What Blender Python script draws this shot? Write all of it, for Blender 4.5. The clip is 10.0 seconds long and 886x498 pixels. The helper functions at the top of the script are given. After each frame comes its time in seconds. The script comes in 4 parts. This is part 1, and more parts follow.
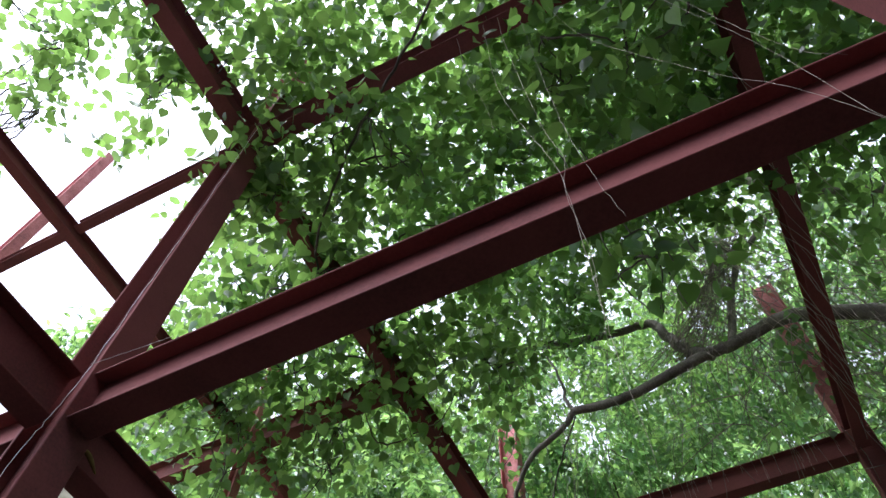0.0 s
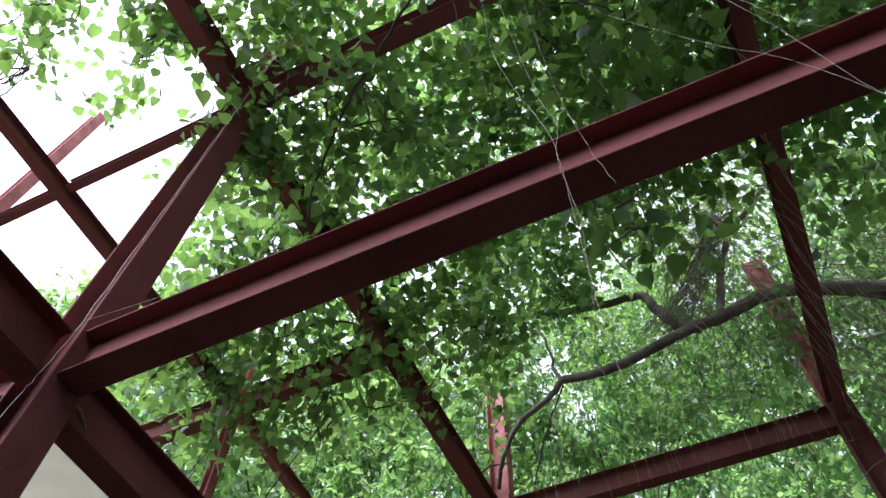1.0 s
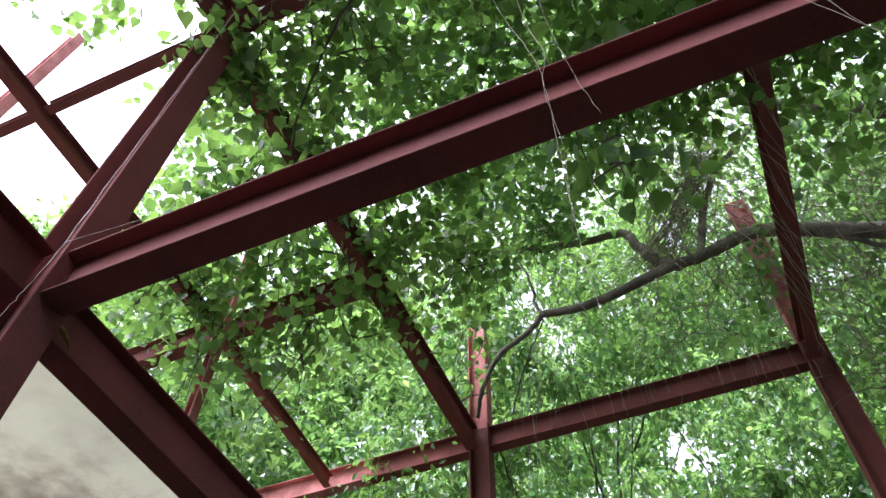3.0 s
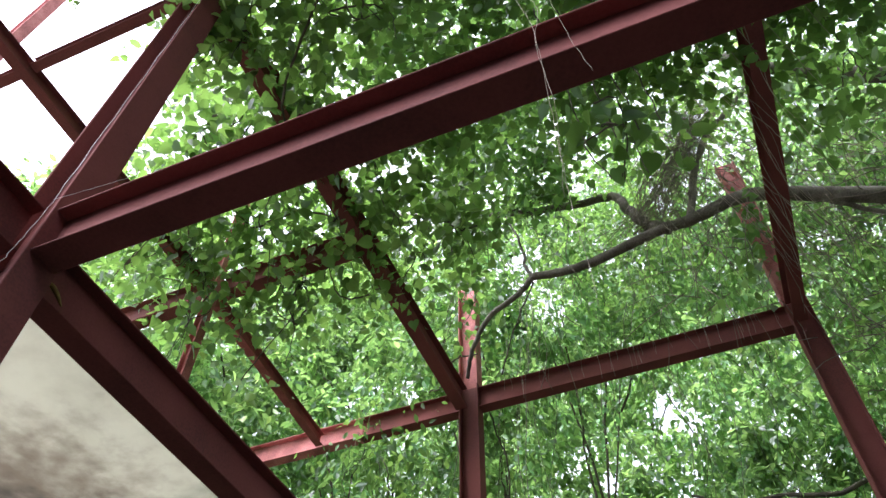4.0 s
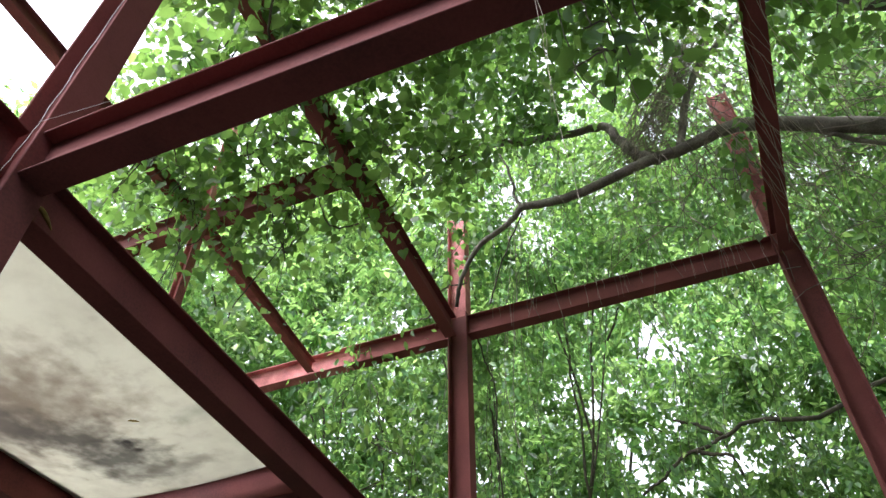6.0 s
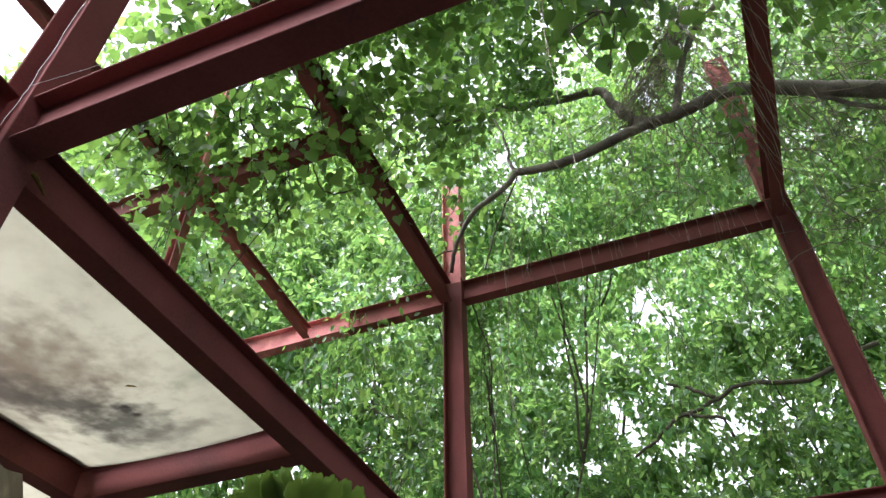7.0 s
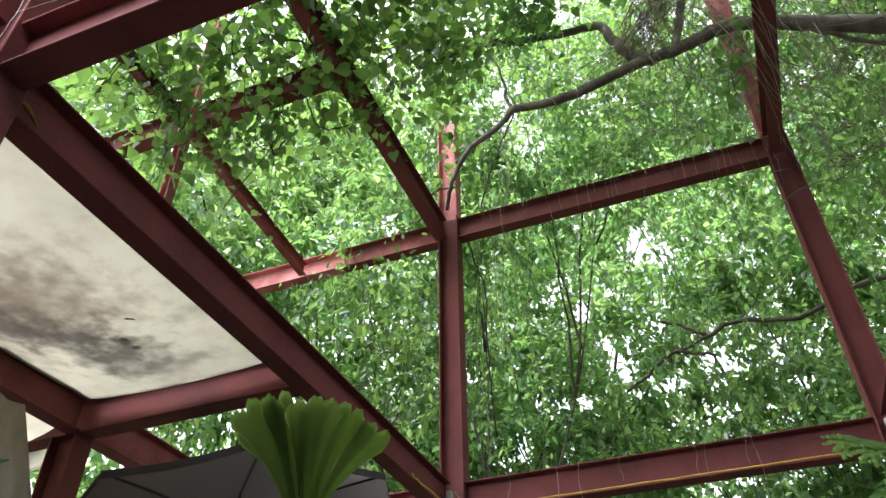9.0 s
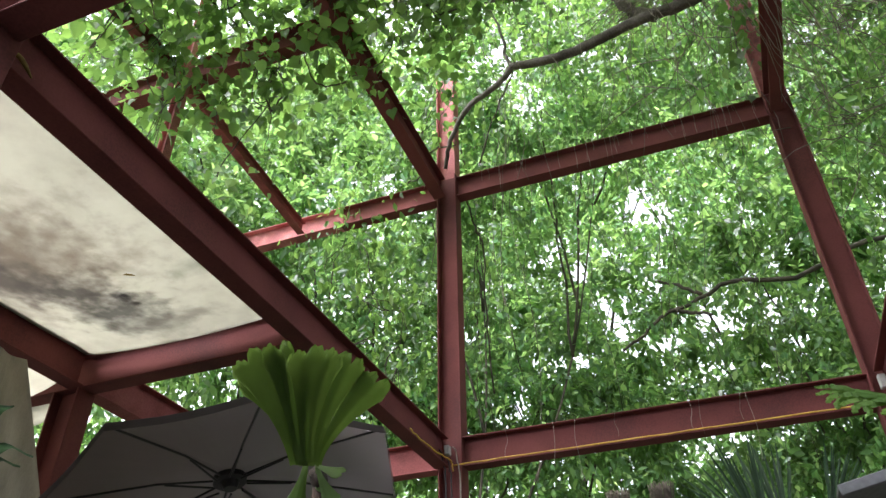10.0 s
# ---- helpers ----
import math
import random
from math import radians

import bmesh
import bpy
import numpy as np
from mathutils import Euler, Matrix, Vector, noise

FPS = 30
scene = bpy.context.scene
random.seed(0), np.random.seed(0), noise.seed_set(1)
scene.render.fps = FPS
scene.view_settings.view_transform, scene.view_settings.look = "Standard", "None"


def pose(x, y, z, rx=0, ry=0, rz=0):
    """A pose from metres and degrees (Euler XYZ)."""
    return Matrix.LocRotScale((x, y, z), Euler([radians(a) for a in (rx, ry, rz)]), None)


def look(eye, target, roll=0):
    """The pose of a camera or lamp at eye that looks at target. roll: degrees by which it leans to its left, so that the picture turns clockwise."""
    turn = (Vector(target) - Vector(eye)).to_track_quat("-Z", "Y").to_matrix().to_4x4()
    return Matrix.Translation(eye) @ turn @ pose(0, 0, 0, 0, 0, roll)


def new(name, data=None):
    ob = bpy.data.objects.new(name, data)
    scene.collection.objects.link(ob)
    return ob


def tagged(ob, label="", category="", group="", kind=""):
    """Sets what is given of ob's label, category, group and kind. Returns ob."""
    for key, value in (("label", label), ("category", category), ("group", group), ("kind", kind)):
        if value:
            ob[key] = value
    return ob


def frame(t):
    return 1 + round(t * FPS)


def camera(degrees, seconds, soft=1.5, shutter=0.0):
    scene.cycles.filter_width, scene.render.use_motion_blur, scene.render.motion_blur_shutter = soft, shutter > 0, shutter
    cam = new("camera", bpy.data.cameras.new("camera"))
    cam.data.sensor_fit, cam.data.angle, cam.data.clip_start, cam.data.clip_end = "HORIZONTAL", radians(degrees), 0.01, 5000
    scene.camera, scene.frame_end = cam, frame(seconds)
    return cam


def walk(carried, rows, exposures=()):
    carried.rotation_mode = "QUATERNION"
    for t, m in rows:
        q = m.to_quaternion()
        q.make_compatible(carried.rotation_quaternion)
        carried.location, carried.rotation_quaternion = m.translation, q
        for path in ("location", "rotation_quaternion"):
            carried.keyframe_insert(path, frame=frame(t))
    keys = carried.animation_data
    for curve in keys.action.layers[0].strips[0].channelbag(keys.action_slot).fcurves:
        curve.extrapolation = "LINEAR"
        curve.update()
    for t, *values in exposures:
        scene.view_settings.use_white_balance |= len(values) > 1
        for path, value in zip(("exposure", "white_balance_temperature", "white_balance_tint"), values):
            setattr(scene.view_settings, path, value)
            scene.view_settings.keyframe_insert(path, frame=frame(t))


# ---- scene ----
cam = camera(61.03, 10.0, soft=1.45)
PATH = [  # seconds, x, y, z, pitch, roll, yaw
    (0, -0.0000, 0.0000, 1.5000, 61.100, -1.105, 26.311),
    (0.5, 0.0014, 0.0048, 1.4919, 59.959, -1.117, 25.666),
    (1, 0.0029, 0.0092, 1.4843, 58.791, -1.240, 24.977),
    (1.5, 0.0040, 0.0133, 1.4781, 57.617, -1.365, 24.370),
    (2, 0.0049, 0.0171, 1.4722, 56.497, -1.329, 23.966),
    (2.5, 0.0047, 0.0207, 1.4652, 55.295, -1.187, 23.629),
    (4, 0.0020, 0.0303, 1.4411, 51.173, -0.634, 22.633),
    (4.5, 0.0010, 0.0324, 1.4307, 49.965, -0.585, 22.360),
    (5, 0.0012, 0.0352, 1.4194, 48.742, -0.507, 22.185),
    (5.5, 0.0022, 0.0385, 1.4094, 47.392, -0.352, 22.099),
    (7, -0.0014, 0.0443, 1.3934, 43.558, 0.318, 21.892),
    (7.5, -0.0037, 0.0472, 1.3896, 42.297, 0.409, 21.760),
    (8, -0.0067, 0.0513, 1.3859, 41.126, 0.358, 21.593),
    (8.5, -0.0109, 0.0555, 1.3792, 40.082, 0.412, 21.554),
    (9, -0.0151, 0.0595, 1.3693, 39.019, 0.479, 21.519),
    (9.5, -0.0191, 0.0645, 1.3590, 37.720, 0.485, 21.401),
    (10, -0.0234, 0.0692, 1.3481, 36.062, 0.480, 21.321),
]
EXPOSURES = [(0.0, 1.25, 5650, 19), (2.5, 1.57, 5800, 18), (5.0, 1.77, 6000, 16), (8.0, 1.87, 6050, 16), (10.0, 1.97, 6100, 16)]
walk(cam, [(t, pose(x, y, z, 90 + p, r, w)) for t, x, y, z, p, r, w in PATH], EXPOSURES)

# ---- world and sun: a bright overcast sky ----
world = bpy.data.worlds.new("overcast_sky")
scene.world = world
world.use_nodes = True
wn, wl = world.node_tree.nodes, world.node_tree.links
wn.clear()
sky = wn.new("ShaderNodeTexSky")
sky.sky_type, sky.sun_disc = "NISHITA", False
sky.sun_elevation, sky.sun_rotation = radians(60), radians(209)
sky.dust_density, sky.ozone_density = 4.0, 1.0
pale = wn.new("ShaderNodeHueSaturation")
pale.inputs["Saturation"].default_value = 0.16
bg = wn.new("ShaderNodeBackground")
bg.inputs["Strength"].default_value = 0.28
wout = wn.new("ShaderNodeOutputWorld")
wl.new(sky.outputs[0], pale.inputs["Color"])
wl.new(pale.outputs[0], bg.inputs["Color"])
wl.new(bg.outputs[0], wout.inputs["Surface"])
sun_data = bpy.data.lights.new("sun", "SUN")
sun_data.energy, sun_data.angle, sun_data.color = 1.45, radians(25), (1.0, 0.97, 0.92)
sun = new("sun", sun_data)
sun.matrix_world = look((-5, -6, 20), (0, 3, 2))


# ---- materials ----
def material(name):
    m = bpy.data.materials.new(name)
    m.use_nodes = True
    nt = m.node_tree
    return m, nt.nodes, nt.links, nt.nodes["Principled BSDF"]


def mottled(name, dark, mid, light, scale=3.0, fine=60.0, rough=(0.5, 0.8), bump=0.15, metallic=0.0, streak=(1, 1, 1), gloss=0.4):
    """Three tones mixed by a broad and a fine noise, with fine relief."""
    m, n, l, p = material(name)
    geo = n.new("ShaderNodeNewGeometry")
    mp = n.new("ShaderNodeMapping")
    mp.inputs["Scale"].default_value = streak
    l.new(geo.outputs["Position"], mp.inputs["Vector"])
    a = n.new("ShaderNodeTexNoise")
    a.inputs["Scale"].default_value, a.inputs["Detail"].default_value = scale, 6
    b = n.new("ShaderNodeTexNoise")
    b.inputs["Scale"].default_value, b.inputs["Detail"].default_value = fine, 4
    l.new(mp.outputs[0], a.inputs["Vector"])
    l.new(mp.outputs[0], b.inputs["Vector"])
    mix = n.new("ShaderNodeMath")
    mix.operation = "MULTIPLY_ADD"
    mix.inputs[1].default_value = 0.35
    l.new(b.outputs["Fac"], mix.inputs[0])
    half = n.new("ShaderNodeMath")
    half.operation = "MULTIPLY_ADD"
    half.inputs[1].default_value, half.inputs[2].default_value = 0.65, 0.0
    l.new(a.outputs["Fac"], half.inputs[0])
    l.new(half.outputs[0], mix.inputs[2])
    ramp = n.new("ShaderNodeValToRGB")
    e = ramp.color_ramp.elements
    e[0].position, e[0].color = 0.34, (*dark, 1)
    e[1].position, e[1].color = 0.66, (*light, 1)
    k = e.new(0.5)
    k.color = (*mid, 1)
    l.new(mix.outputs[0], ramp.inputs[0])
    l.new(ramp.outputs[0], p.inputs["Base Color"])
    rr = n.new("ShaderNodeMapRange")
    rr.inputs["To Min"].default_value, rr.inputs["To Max"].default_value = rough
    l.new(a.outputs["Fac"], rr.inputs["Value"])
    l.new(rr.outputs[0], p.inputs["Roughness"])
    bp = n.new("ShaderNodeBump")
    bp.inputs["Strength"].default_value, bp.inputs["Distance"].default_value = bump, 0.01
    l.new(mix.outputs[0], bp.inputs["Height"])
    l.new(bp.outputs[0], p.inputs["Normal"])
    p.inputs["Metallic"].default_value = metallic
    p.inputs["Specular IOR Level"].default_value = gloss
    return m


def leaf_material(name, tones, through_colour, translucent=0.5, rough=0.42):
    """Leaf: each leaf its own tone, light passing through the blade."""
    m, n, l, p = material(name)
    geo = n.new("ShaderNodeNewGeometry")
    ramp = n.new("ShaderNodeValToRGB")
    e = ramp.color_ramp.elements
    e[0].position, e[0].color = 0.0, (*tones[0], 1)
    e[1].position, e[1].color = 1.0, (*tones[3], 1)
    for at, tone in zip((0.45, 0.82), tones[1:3]):
        e.new(at).color = (*tone, 1)
    l.new(geo.outputs["Random Per Island"], ramp.inputs[0])
    patch = n.new("ShaderNodeTexNoise")
    patch.inputs["Scale"].default_value, patch.inputs["Detail"].default_value = 35.0, 3
    l.new(geo.outputs["Position"], patch.inputs["Vector"])
    br = n.new("ShaderNodeMapRange")
    br.inputs["To Min"].default_value, br.inputs["To Max"].default_value = 0.75, 1.3
    l.new(patch.outputs["Fac"], br.inputs["Value"])
    hsv = n.new("ShaderNodeHueSaturation")
    # broad noise puts clump-scale light and shade into the leaf colour
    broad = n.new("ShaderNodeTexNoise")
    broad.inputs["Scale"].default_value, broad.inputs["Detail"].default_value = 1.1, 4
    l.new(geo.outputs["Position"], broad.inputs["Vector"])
    clump_shade = n.new("ShaderNodeMapRange")
    clump_shade.inputs["From Min"].default_value, clump_shade.inputs["From Max"].default_value = 0.3, 0.7
    clump_shade.inputs["To Min"].default_value, clump_shade.inputs["To Max"].default_value = 0.5, 1.5
    l.new(broad.outputs["Fac"], clump_shade.inputs["Value"])
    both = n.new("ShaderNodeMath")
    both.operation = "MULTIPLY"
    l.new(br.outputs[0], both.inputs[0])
    l.new(clump_shade.outputs[0], both.inputs[1])
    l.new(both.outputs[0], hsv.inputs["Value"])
    shift = n.new("ShaderNodeTexNoise")
    shift.inputs["Scale"].default_value, shift.inputs["Detail"].default_value = 0.7, 3
    l.new(geo.outputs["Position"], shift.inputs["Vector"])
    hue = n.new("ShaderNodeMapRange")
    hue.inputs["From Min"].default_value, hue.inputs["From Max"].default_value = 0.3, 0.7
    hue.inputs["To Min"].default_value, hue.inputs["To Max"].default_value = 0.475, 0.535
    l.new(shift.outputs["Fac"], hue.inputs["Value"])
    l.new(hue.outputs[0], hsv.inputs["Hue"])
    l.new(ramp.outputs[0], hsv.inputs["Color"])
    l.new(hsv.outputs[0], p.inputs["Base Color"])
    p.inputs["Roughness"].default_value = rough
    p.inputs["Specular IOR Level"].default_value = 0.42
    tr = n.new("ShaderNodeBsdfTranslucent")
    tint = n.new("ShaderNodeMixRGB")
    tint.blend_type, tint.inputs[0].default_value = "MIX", 0.55
    tint.inputs[2].default_value = (*through_colour, 1)
    l.new(hsv.outputs[0], tint.inputs[1])
    l.new(tint.outputs[0], tr.inputs["Color"])
    mx = n.new("ShaderNodeMixShader")
    mx.inputs[0].default_value = translucent
    l.new(p.outputs[0], mx.inputs[1])
    l.new(tr.outputs[0], mx.inputs[2])
    l.new(mx.outputs[0], n["Material Output"].inputs["Surface"])
    return m


RED = mottled("red_oxide_paint", (0.115, 0.043, 0.04), (0.172, 0.056, 0.051), (0.2, 0.066, 0.06), 2.6, 90, (0.75, 0.95), 0.1, gloss=0.14)
# paler red: weathering plus open-sky light, both put into the paint colour
SKYLIT_RED = mottled("skylit_red_paint", (0.2, 0.075, 0.07), (0.4, 0.14, 0.135), (0.52, 0.24, 0.23), 5, 90, (0.7, 0.9), 0.1, gloss=0.2)
# brighter copy of RED: light on the rear beams put into the colour
LIT_RED = mottled("lit_red_paint", (0.17, 0.055, 0.05), (0.27, 0.088, 0.08), (0.34, 0.12, 0.11), 4, 90, (0.75, 0.95), 0.1, gloss=0.14)
BARK = mottled("grey_bark", (0.05, 0.042, 0.035), (0.125, 0.105, 0.087), (0.22, 0.195, 0.165), 5, 70, (0.8, 0.95), 0.6)
STEM = mottled("vine_stem", (0.03, 0.026, 0.02), (0.07, 0.058, 0.04), (0.12, 0.1, 0.07), 6, 80, (0.75, 0.9), 0.3)
ROOT = mottled("dry_aerial_root", (0.2, 0.16, 0.12), (0.34, 0.29, 0.23), (0.46, 0.41, 0.34), 6, 80, (0.8, 0.95), 0.2)
CONCRETE = mottled("paved_floor", (0.025, 0.022, 0.02), (0.04, 0.036, 0.032), (0.06, 0.054, 0.048), 1.5, 40, (0.7, 0.95), 0.3)
EARTH = mottled("leafy_earth", (0.025, 0.025, 0.015), (0.045, 0.05, 0.025), (0.07, 0.08, 0.035), 0.6, 12, (0.85, 1.0), 0.4)
UMBRELLA_CLOTH = mottled("dark_grey_umbrella_cloth", (0.06, 0.052, 0.054), (0.075, 0.066, 0.068), (0.09, 0.08, 0.081), 3, 200, (0.8, 0.95), 0.05)
thin = UMBRELLA_CLOTH.node_tree
glow_through = thin.nodes.new("ShaderNodeBsdfTranslucent")
glow_through.inputs["Color"].default_value = (0.31, 0.265, 0.265, 1)
blend = thin.nodes.new("ShaderNodeMixShader")
blend.inputs[0].default_value = 0.5
thin.links.new(thin.nodes["Principled BSDF"].outputs[0], blend.inputs[1])
thin.links.new(glow_through.outputs[0], blend.inputs[2])
thin.links.new(blend.outputs[0], thin.nodes["Material Output"].inputs["Surface"])
WALL = mottled("weathered_dark_render", (0.05, 0.05, 0.045), (0.09, 0.085, 0.075), (0.14, 0.13, 0.115), 1.2, 30, (0.8, 0.95), 0.3)
BLACK_METAL = mottled("black_painted_metal", (0.012, 0.012, 0.012), (0.02, 0.02, 0.02), (0.035, 0.033, 0.03), 8, 90, (0.35, 0.6), 0.05)
CURTAIN = mottled("beige_curtain_cloth", (0.34, 0.325, 0.27), (0.44, 0.42, 0.35), (0.52, 0.5, 0.43), 3, 60, (0.8, 0.95), 0.1, streak=(4, 4, 0.5))
ROOFING = mottled("grey_roof_sheet", (0.1, 0.105, 0.11), (0.15, 0.155, 0.16), (0.2, 0.205, 0.21), 3, 40, (0.5, 0.7), 0.1)
YELLOW = mottled("yellow_cable_sheath", (0.5, 0.3, 0.03), (0.65, 0.42, 0.05), (0.72, 0.5, 0.1), 10, 60, (0.4, 0.6), 0.05)
WHITE = mottled("white_plastic", (0.6, 0.6, 0.57), (0.72, 0.72, 0.7), (0.8, 0.8, 0.78), 8, 60, (0.4, 0.6), 0.05)
GREY_PLASTIC = mottled("grey_white_plastic", (0.3, 0.3, 0.27), (0.42, 0.42, 0.39), (0.52, 0.52, 0.49), 8, 60, (0.5, 0.7), 0.05)
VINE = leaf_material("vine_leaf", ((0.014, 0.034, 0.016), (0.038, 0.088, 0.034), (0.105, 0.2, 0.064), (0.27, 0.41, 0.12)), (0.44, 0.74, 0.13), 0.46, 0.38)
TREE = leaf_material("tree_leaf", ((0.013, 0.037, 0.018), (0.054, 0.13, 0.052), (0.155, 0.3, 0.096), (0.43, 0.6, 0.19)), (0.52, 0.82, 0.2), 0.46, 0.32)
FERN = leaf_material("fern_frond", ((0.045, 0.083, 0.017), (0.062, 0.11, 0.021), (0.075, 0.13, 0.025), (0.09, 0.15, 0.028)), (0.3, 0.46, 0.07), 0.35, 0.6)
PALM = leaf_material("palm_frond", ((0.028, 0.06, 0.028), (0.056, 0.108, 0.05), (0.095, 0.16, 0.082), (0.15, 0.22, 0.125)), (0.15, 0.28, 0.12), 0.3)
TANGLE = mottled("brown_root_tangle", (0.085, 0.07, 0.052), (0.165, 0.135, 0.105), (0.26, 0.22, 0.175), 6, 80, (0.8, 0.95), 0.2)


def canvas_material():
    """Cream canvas with mould stains and water marks of their own shape."""
    m, n, l, p = material("stained_cream_canvas")
    geo = n.new("ShaderNodeNewGeometry")
    big = n.new("ShaderNodeTexNoise")
    big.inputs["Scale"].default_value, big.inputs["Detail"].default_value = 1.3, 8
    fine = n.new("ShaderNodeTexNoise")
    fine.inputs["Scale"].default_value, fine.inputs["Detail"].default_value = 9, 8
    l.new(geo.outputs["Position"], big.inputs["Vector"])
    l.new(geo.outputs["Position"], fine.inputs["Vector"])
    base = n.new("ShaderNodeValToRGB")
    e = base.color_ramp.elements
    e[0].position, e[0].color = 0.3, (0.475, 0.455, 0.365, 1)
    e[1].position, e[1].color = 0.62, (0.54, 0.525, 0.425, 1)
    l.new(fine.outputs["Fac"], base.inputs[0])
    last = base.outputs[0]
    # mould patches: centre, radii
    for cx, cy, rx, ry, deep, col in STAINS:
        off = n.new("ShaderNodeVectorMath")
        off.operation = "SUBTRACT"
        off.inputs[1].default_value = (cx, cy, 0)
        l.new(geo.outputs["Position"], off.inputs[0])
        sc = n.new("ShaderNodeVectorMath")
        sc.operation = "MULTIPLY"
        sc.inputs[1].default_value = (1 / rx, 1 / ry, 0)
        l.new(off.outputs[0], sc.inputs[0])
        ln = n.new("ShaderNodeVectorMath")
        ln.operation = "LENGTH"
        l.new(sc.outputs[0], ln.inputs[0])
        wob = n.new("ShaderNodeMath")
        wob.operation = "MULTIPLY_ADD"
        wob.inputs[1].default_value, wob.inputs[2].default_value = 1.9, -0.85
        l.new(fine.outputs["Fac"], wob.inputs[0])
        add = n.new("ShaderNodeMath")
        add.operation = "ADD"
        l.new(ln.outputs["Value"], add.inputs[0])
        l.new(wob.outputs[0], add.inputs[1])
        mr = n.new("ShaderNodeMapRange")
        mr.inputs["From Min"].default_value, mr.inputs["From Max"].default_value = 1.4, 0.3
        mr.inputs["To Min"].default_value, mr.inputs["To Max"].default_value = 0.0, deep
        l.new(add.outputs[0], mr.inputs["Value"])
        mx = n.new("ShaderNodeMixRGB")
        mx.inputs[2].default_value = (*col, 1)
        l.new(mr.outputs[0], mx.inputs[0])
        l.new(last, mx.inputs[1])
        last = mx.outputs[0]
    l.new(last, p.inputs["Base Color"])
    p.inputs["Roughness"].default_value = 0.8
    tr = n.new("ShaderNodeBsdfTranslucent")
    l.new(last, tr.inputs["Color"])
    mx = n.new("ShaderNodeMixShader")
    mx.inputs[0].default_value = 0.38
    l.new(p.outputs[0], mx.inputs[1])
    l.new(tr.outputs[0], mx.inputs[2])
    l.new(mx.outputs[0], n["Material Output"].inputs["Surface"])
    bp = n.new("ShaderNodeBump")
    bp.inputs["Strength"].default_value, bp.inputs["Distance"].default_value = 0.25, 0.02
    l.new(big.outputs["Fac"], bp.inputs["Height"])
    l.new(bp.outputs[0], p.inputs["Normal"])
    return m


STAINS = [
    (-3.3, 2.28, 0.66, 0.54, 0.68, (0.26, 0.21, 0.155)),
    (-3.15, 2.22, 0.36, 0.34, 0.6, (0.2, 0.16, 0.115)),
    (-3.42, 2.36, 0.2, 0.22, 0.75, (0.11, 0.095, 0.08)),
    (-3.2, 2.56, 0.26, 0.2, 0.8, (0.1, 0.09, 0.075)),
    (-3.1, 2.86, 0.28, 0.2, 0.8, (0.09, 0.085, 0.07)),
    (-2.98, 3.05, 0.3, 0.14, 0.6, (0.14, 0.125, 0.1)),
    (-2.94, 2.71, 0.07, 0.05, 0.95, (0.05, 0.045, 0.04)),
    (-2.93, 2.81, 0.03, 0.02, 0.9, (0.07, 0.06, 0.05)),
    (-2.42, 2.65, 0.16, 0.07, 0.5, (0.24, 0.25, 0.18)),
    (-2.7, 3.05, 0.2, 0.05, 0.45, (0.25, 0.22, 0.17)),
]
CANVAS = canvas_material()


# ---- building helpers ----
def empty(name, m=None):
    ob = new(name)
    ob.empty_display_size = 0.1
    if m is not None:
        ob.matrix_world = m
    return ob


def finish(ob, mat, parent, label):
    if mat is not None and not ob.data.materials:
        ob.data.materials.append(mat)
    if parent is not None:
        ob.parent = parent
    if label:
        ob["label"] = label
    return ob


def part(name, bm, mat, parent=None, label="", smooth=False):
    """One mesh object out of a bmesh."""
    me = bpy.data.meshes.new(name)
    bm.to_mesh(me)
    bm.free()
    if smooth:
        me.shade_smooth()
    return finish(new(name, me), mat, parent, label)


def raw(name, verts, faces, mat, parent=None, label="", smooth=False):
    me = bpy.data.meshes.new(name)
    me.from_pydata(verts, [], faces)
    if smooth:
        me.shade_smooth()
    return finish(new(name, me), mat, parent, label)


def box_bm(x0, x1, y0, y1, z0, z1, bevel=0.003):
    bm = bmesh.new()
    bmesh.ops.create_cube(bm, size=1)
    bmesh.ops.scale(bm, vec=(x1 - x0, y1 - y0, z1 - z0), verts=bm.verts)
    bmesh.ops.translate(bm, vec=((x0 + x1) / 2, (y0 + y1) / 2, (z0 + z1) / 2), verts=bm.verts)
    if bevel:
        bmesh.ops.bevel(bm, geom=bm.edges[:], offset=bevel, segments=1, affect="EDGES")
    return bm


def tube_data(points, radii, sides=6, verts=None, faces=None):
    """A round tapering tube along points, appended to verts and faces."""
    verts = [] if verts is None else verts
    faces = [] if faces is None else faces
    pts = [Vector(p) for p in points]
    k0 = len(verts)
    side = None
    for i, p in enumerate(pts):
        d = (pts[min(i + 1, len(pts) - 1)] - pts[max(i - 1, 0)]).normalized()
        if side is None:
            side = d.orthogonal().normalized()
        side = (side - d * side.dot(d)).normalized()
        up = d.cross(side)
        r = radii[i] if hasattr(radii, "__len__") else radii
        for s in range(sides):
            a = 2 * math.pi * s / sides
            verts.append(tuple(p + (side * math.cos(a) + up * math.sin(a)) * r))
    for i in range(len(pts) - 1):
        for s in range(sides):
            a, b = k0 + i * sides + s, k0 + i * sides + (s + 1) % sides
            faces.append((a, b, b + sides, a + sides))
    faces.append(tuple(k0 + s for s in reversed(range(sides))))
    faces.append(tuple(k0 + (len(pts) - 1) * sides + s for s in range(sides)))
    return verts, faces


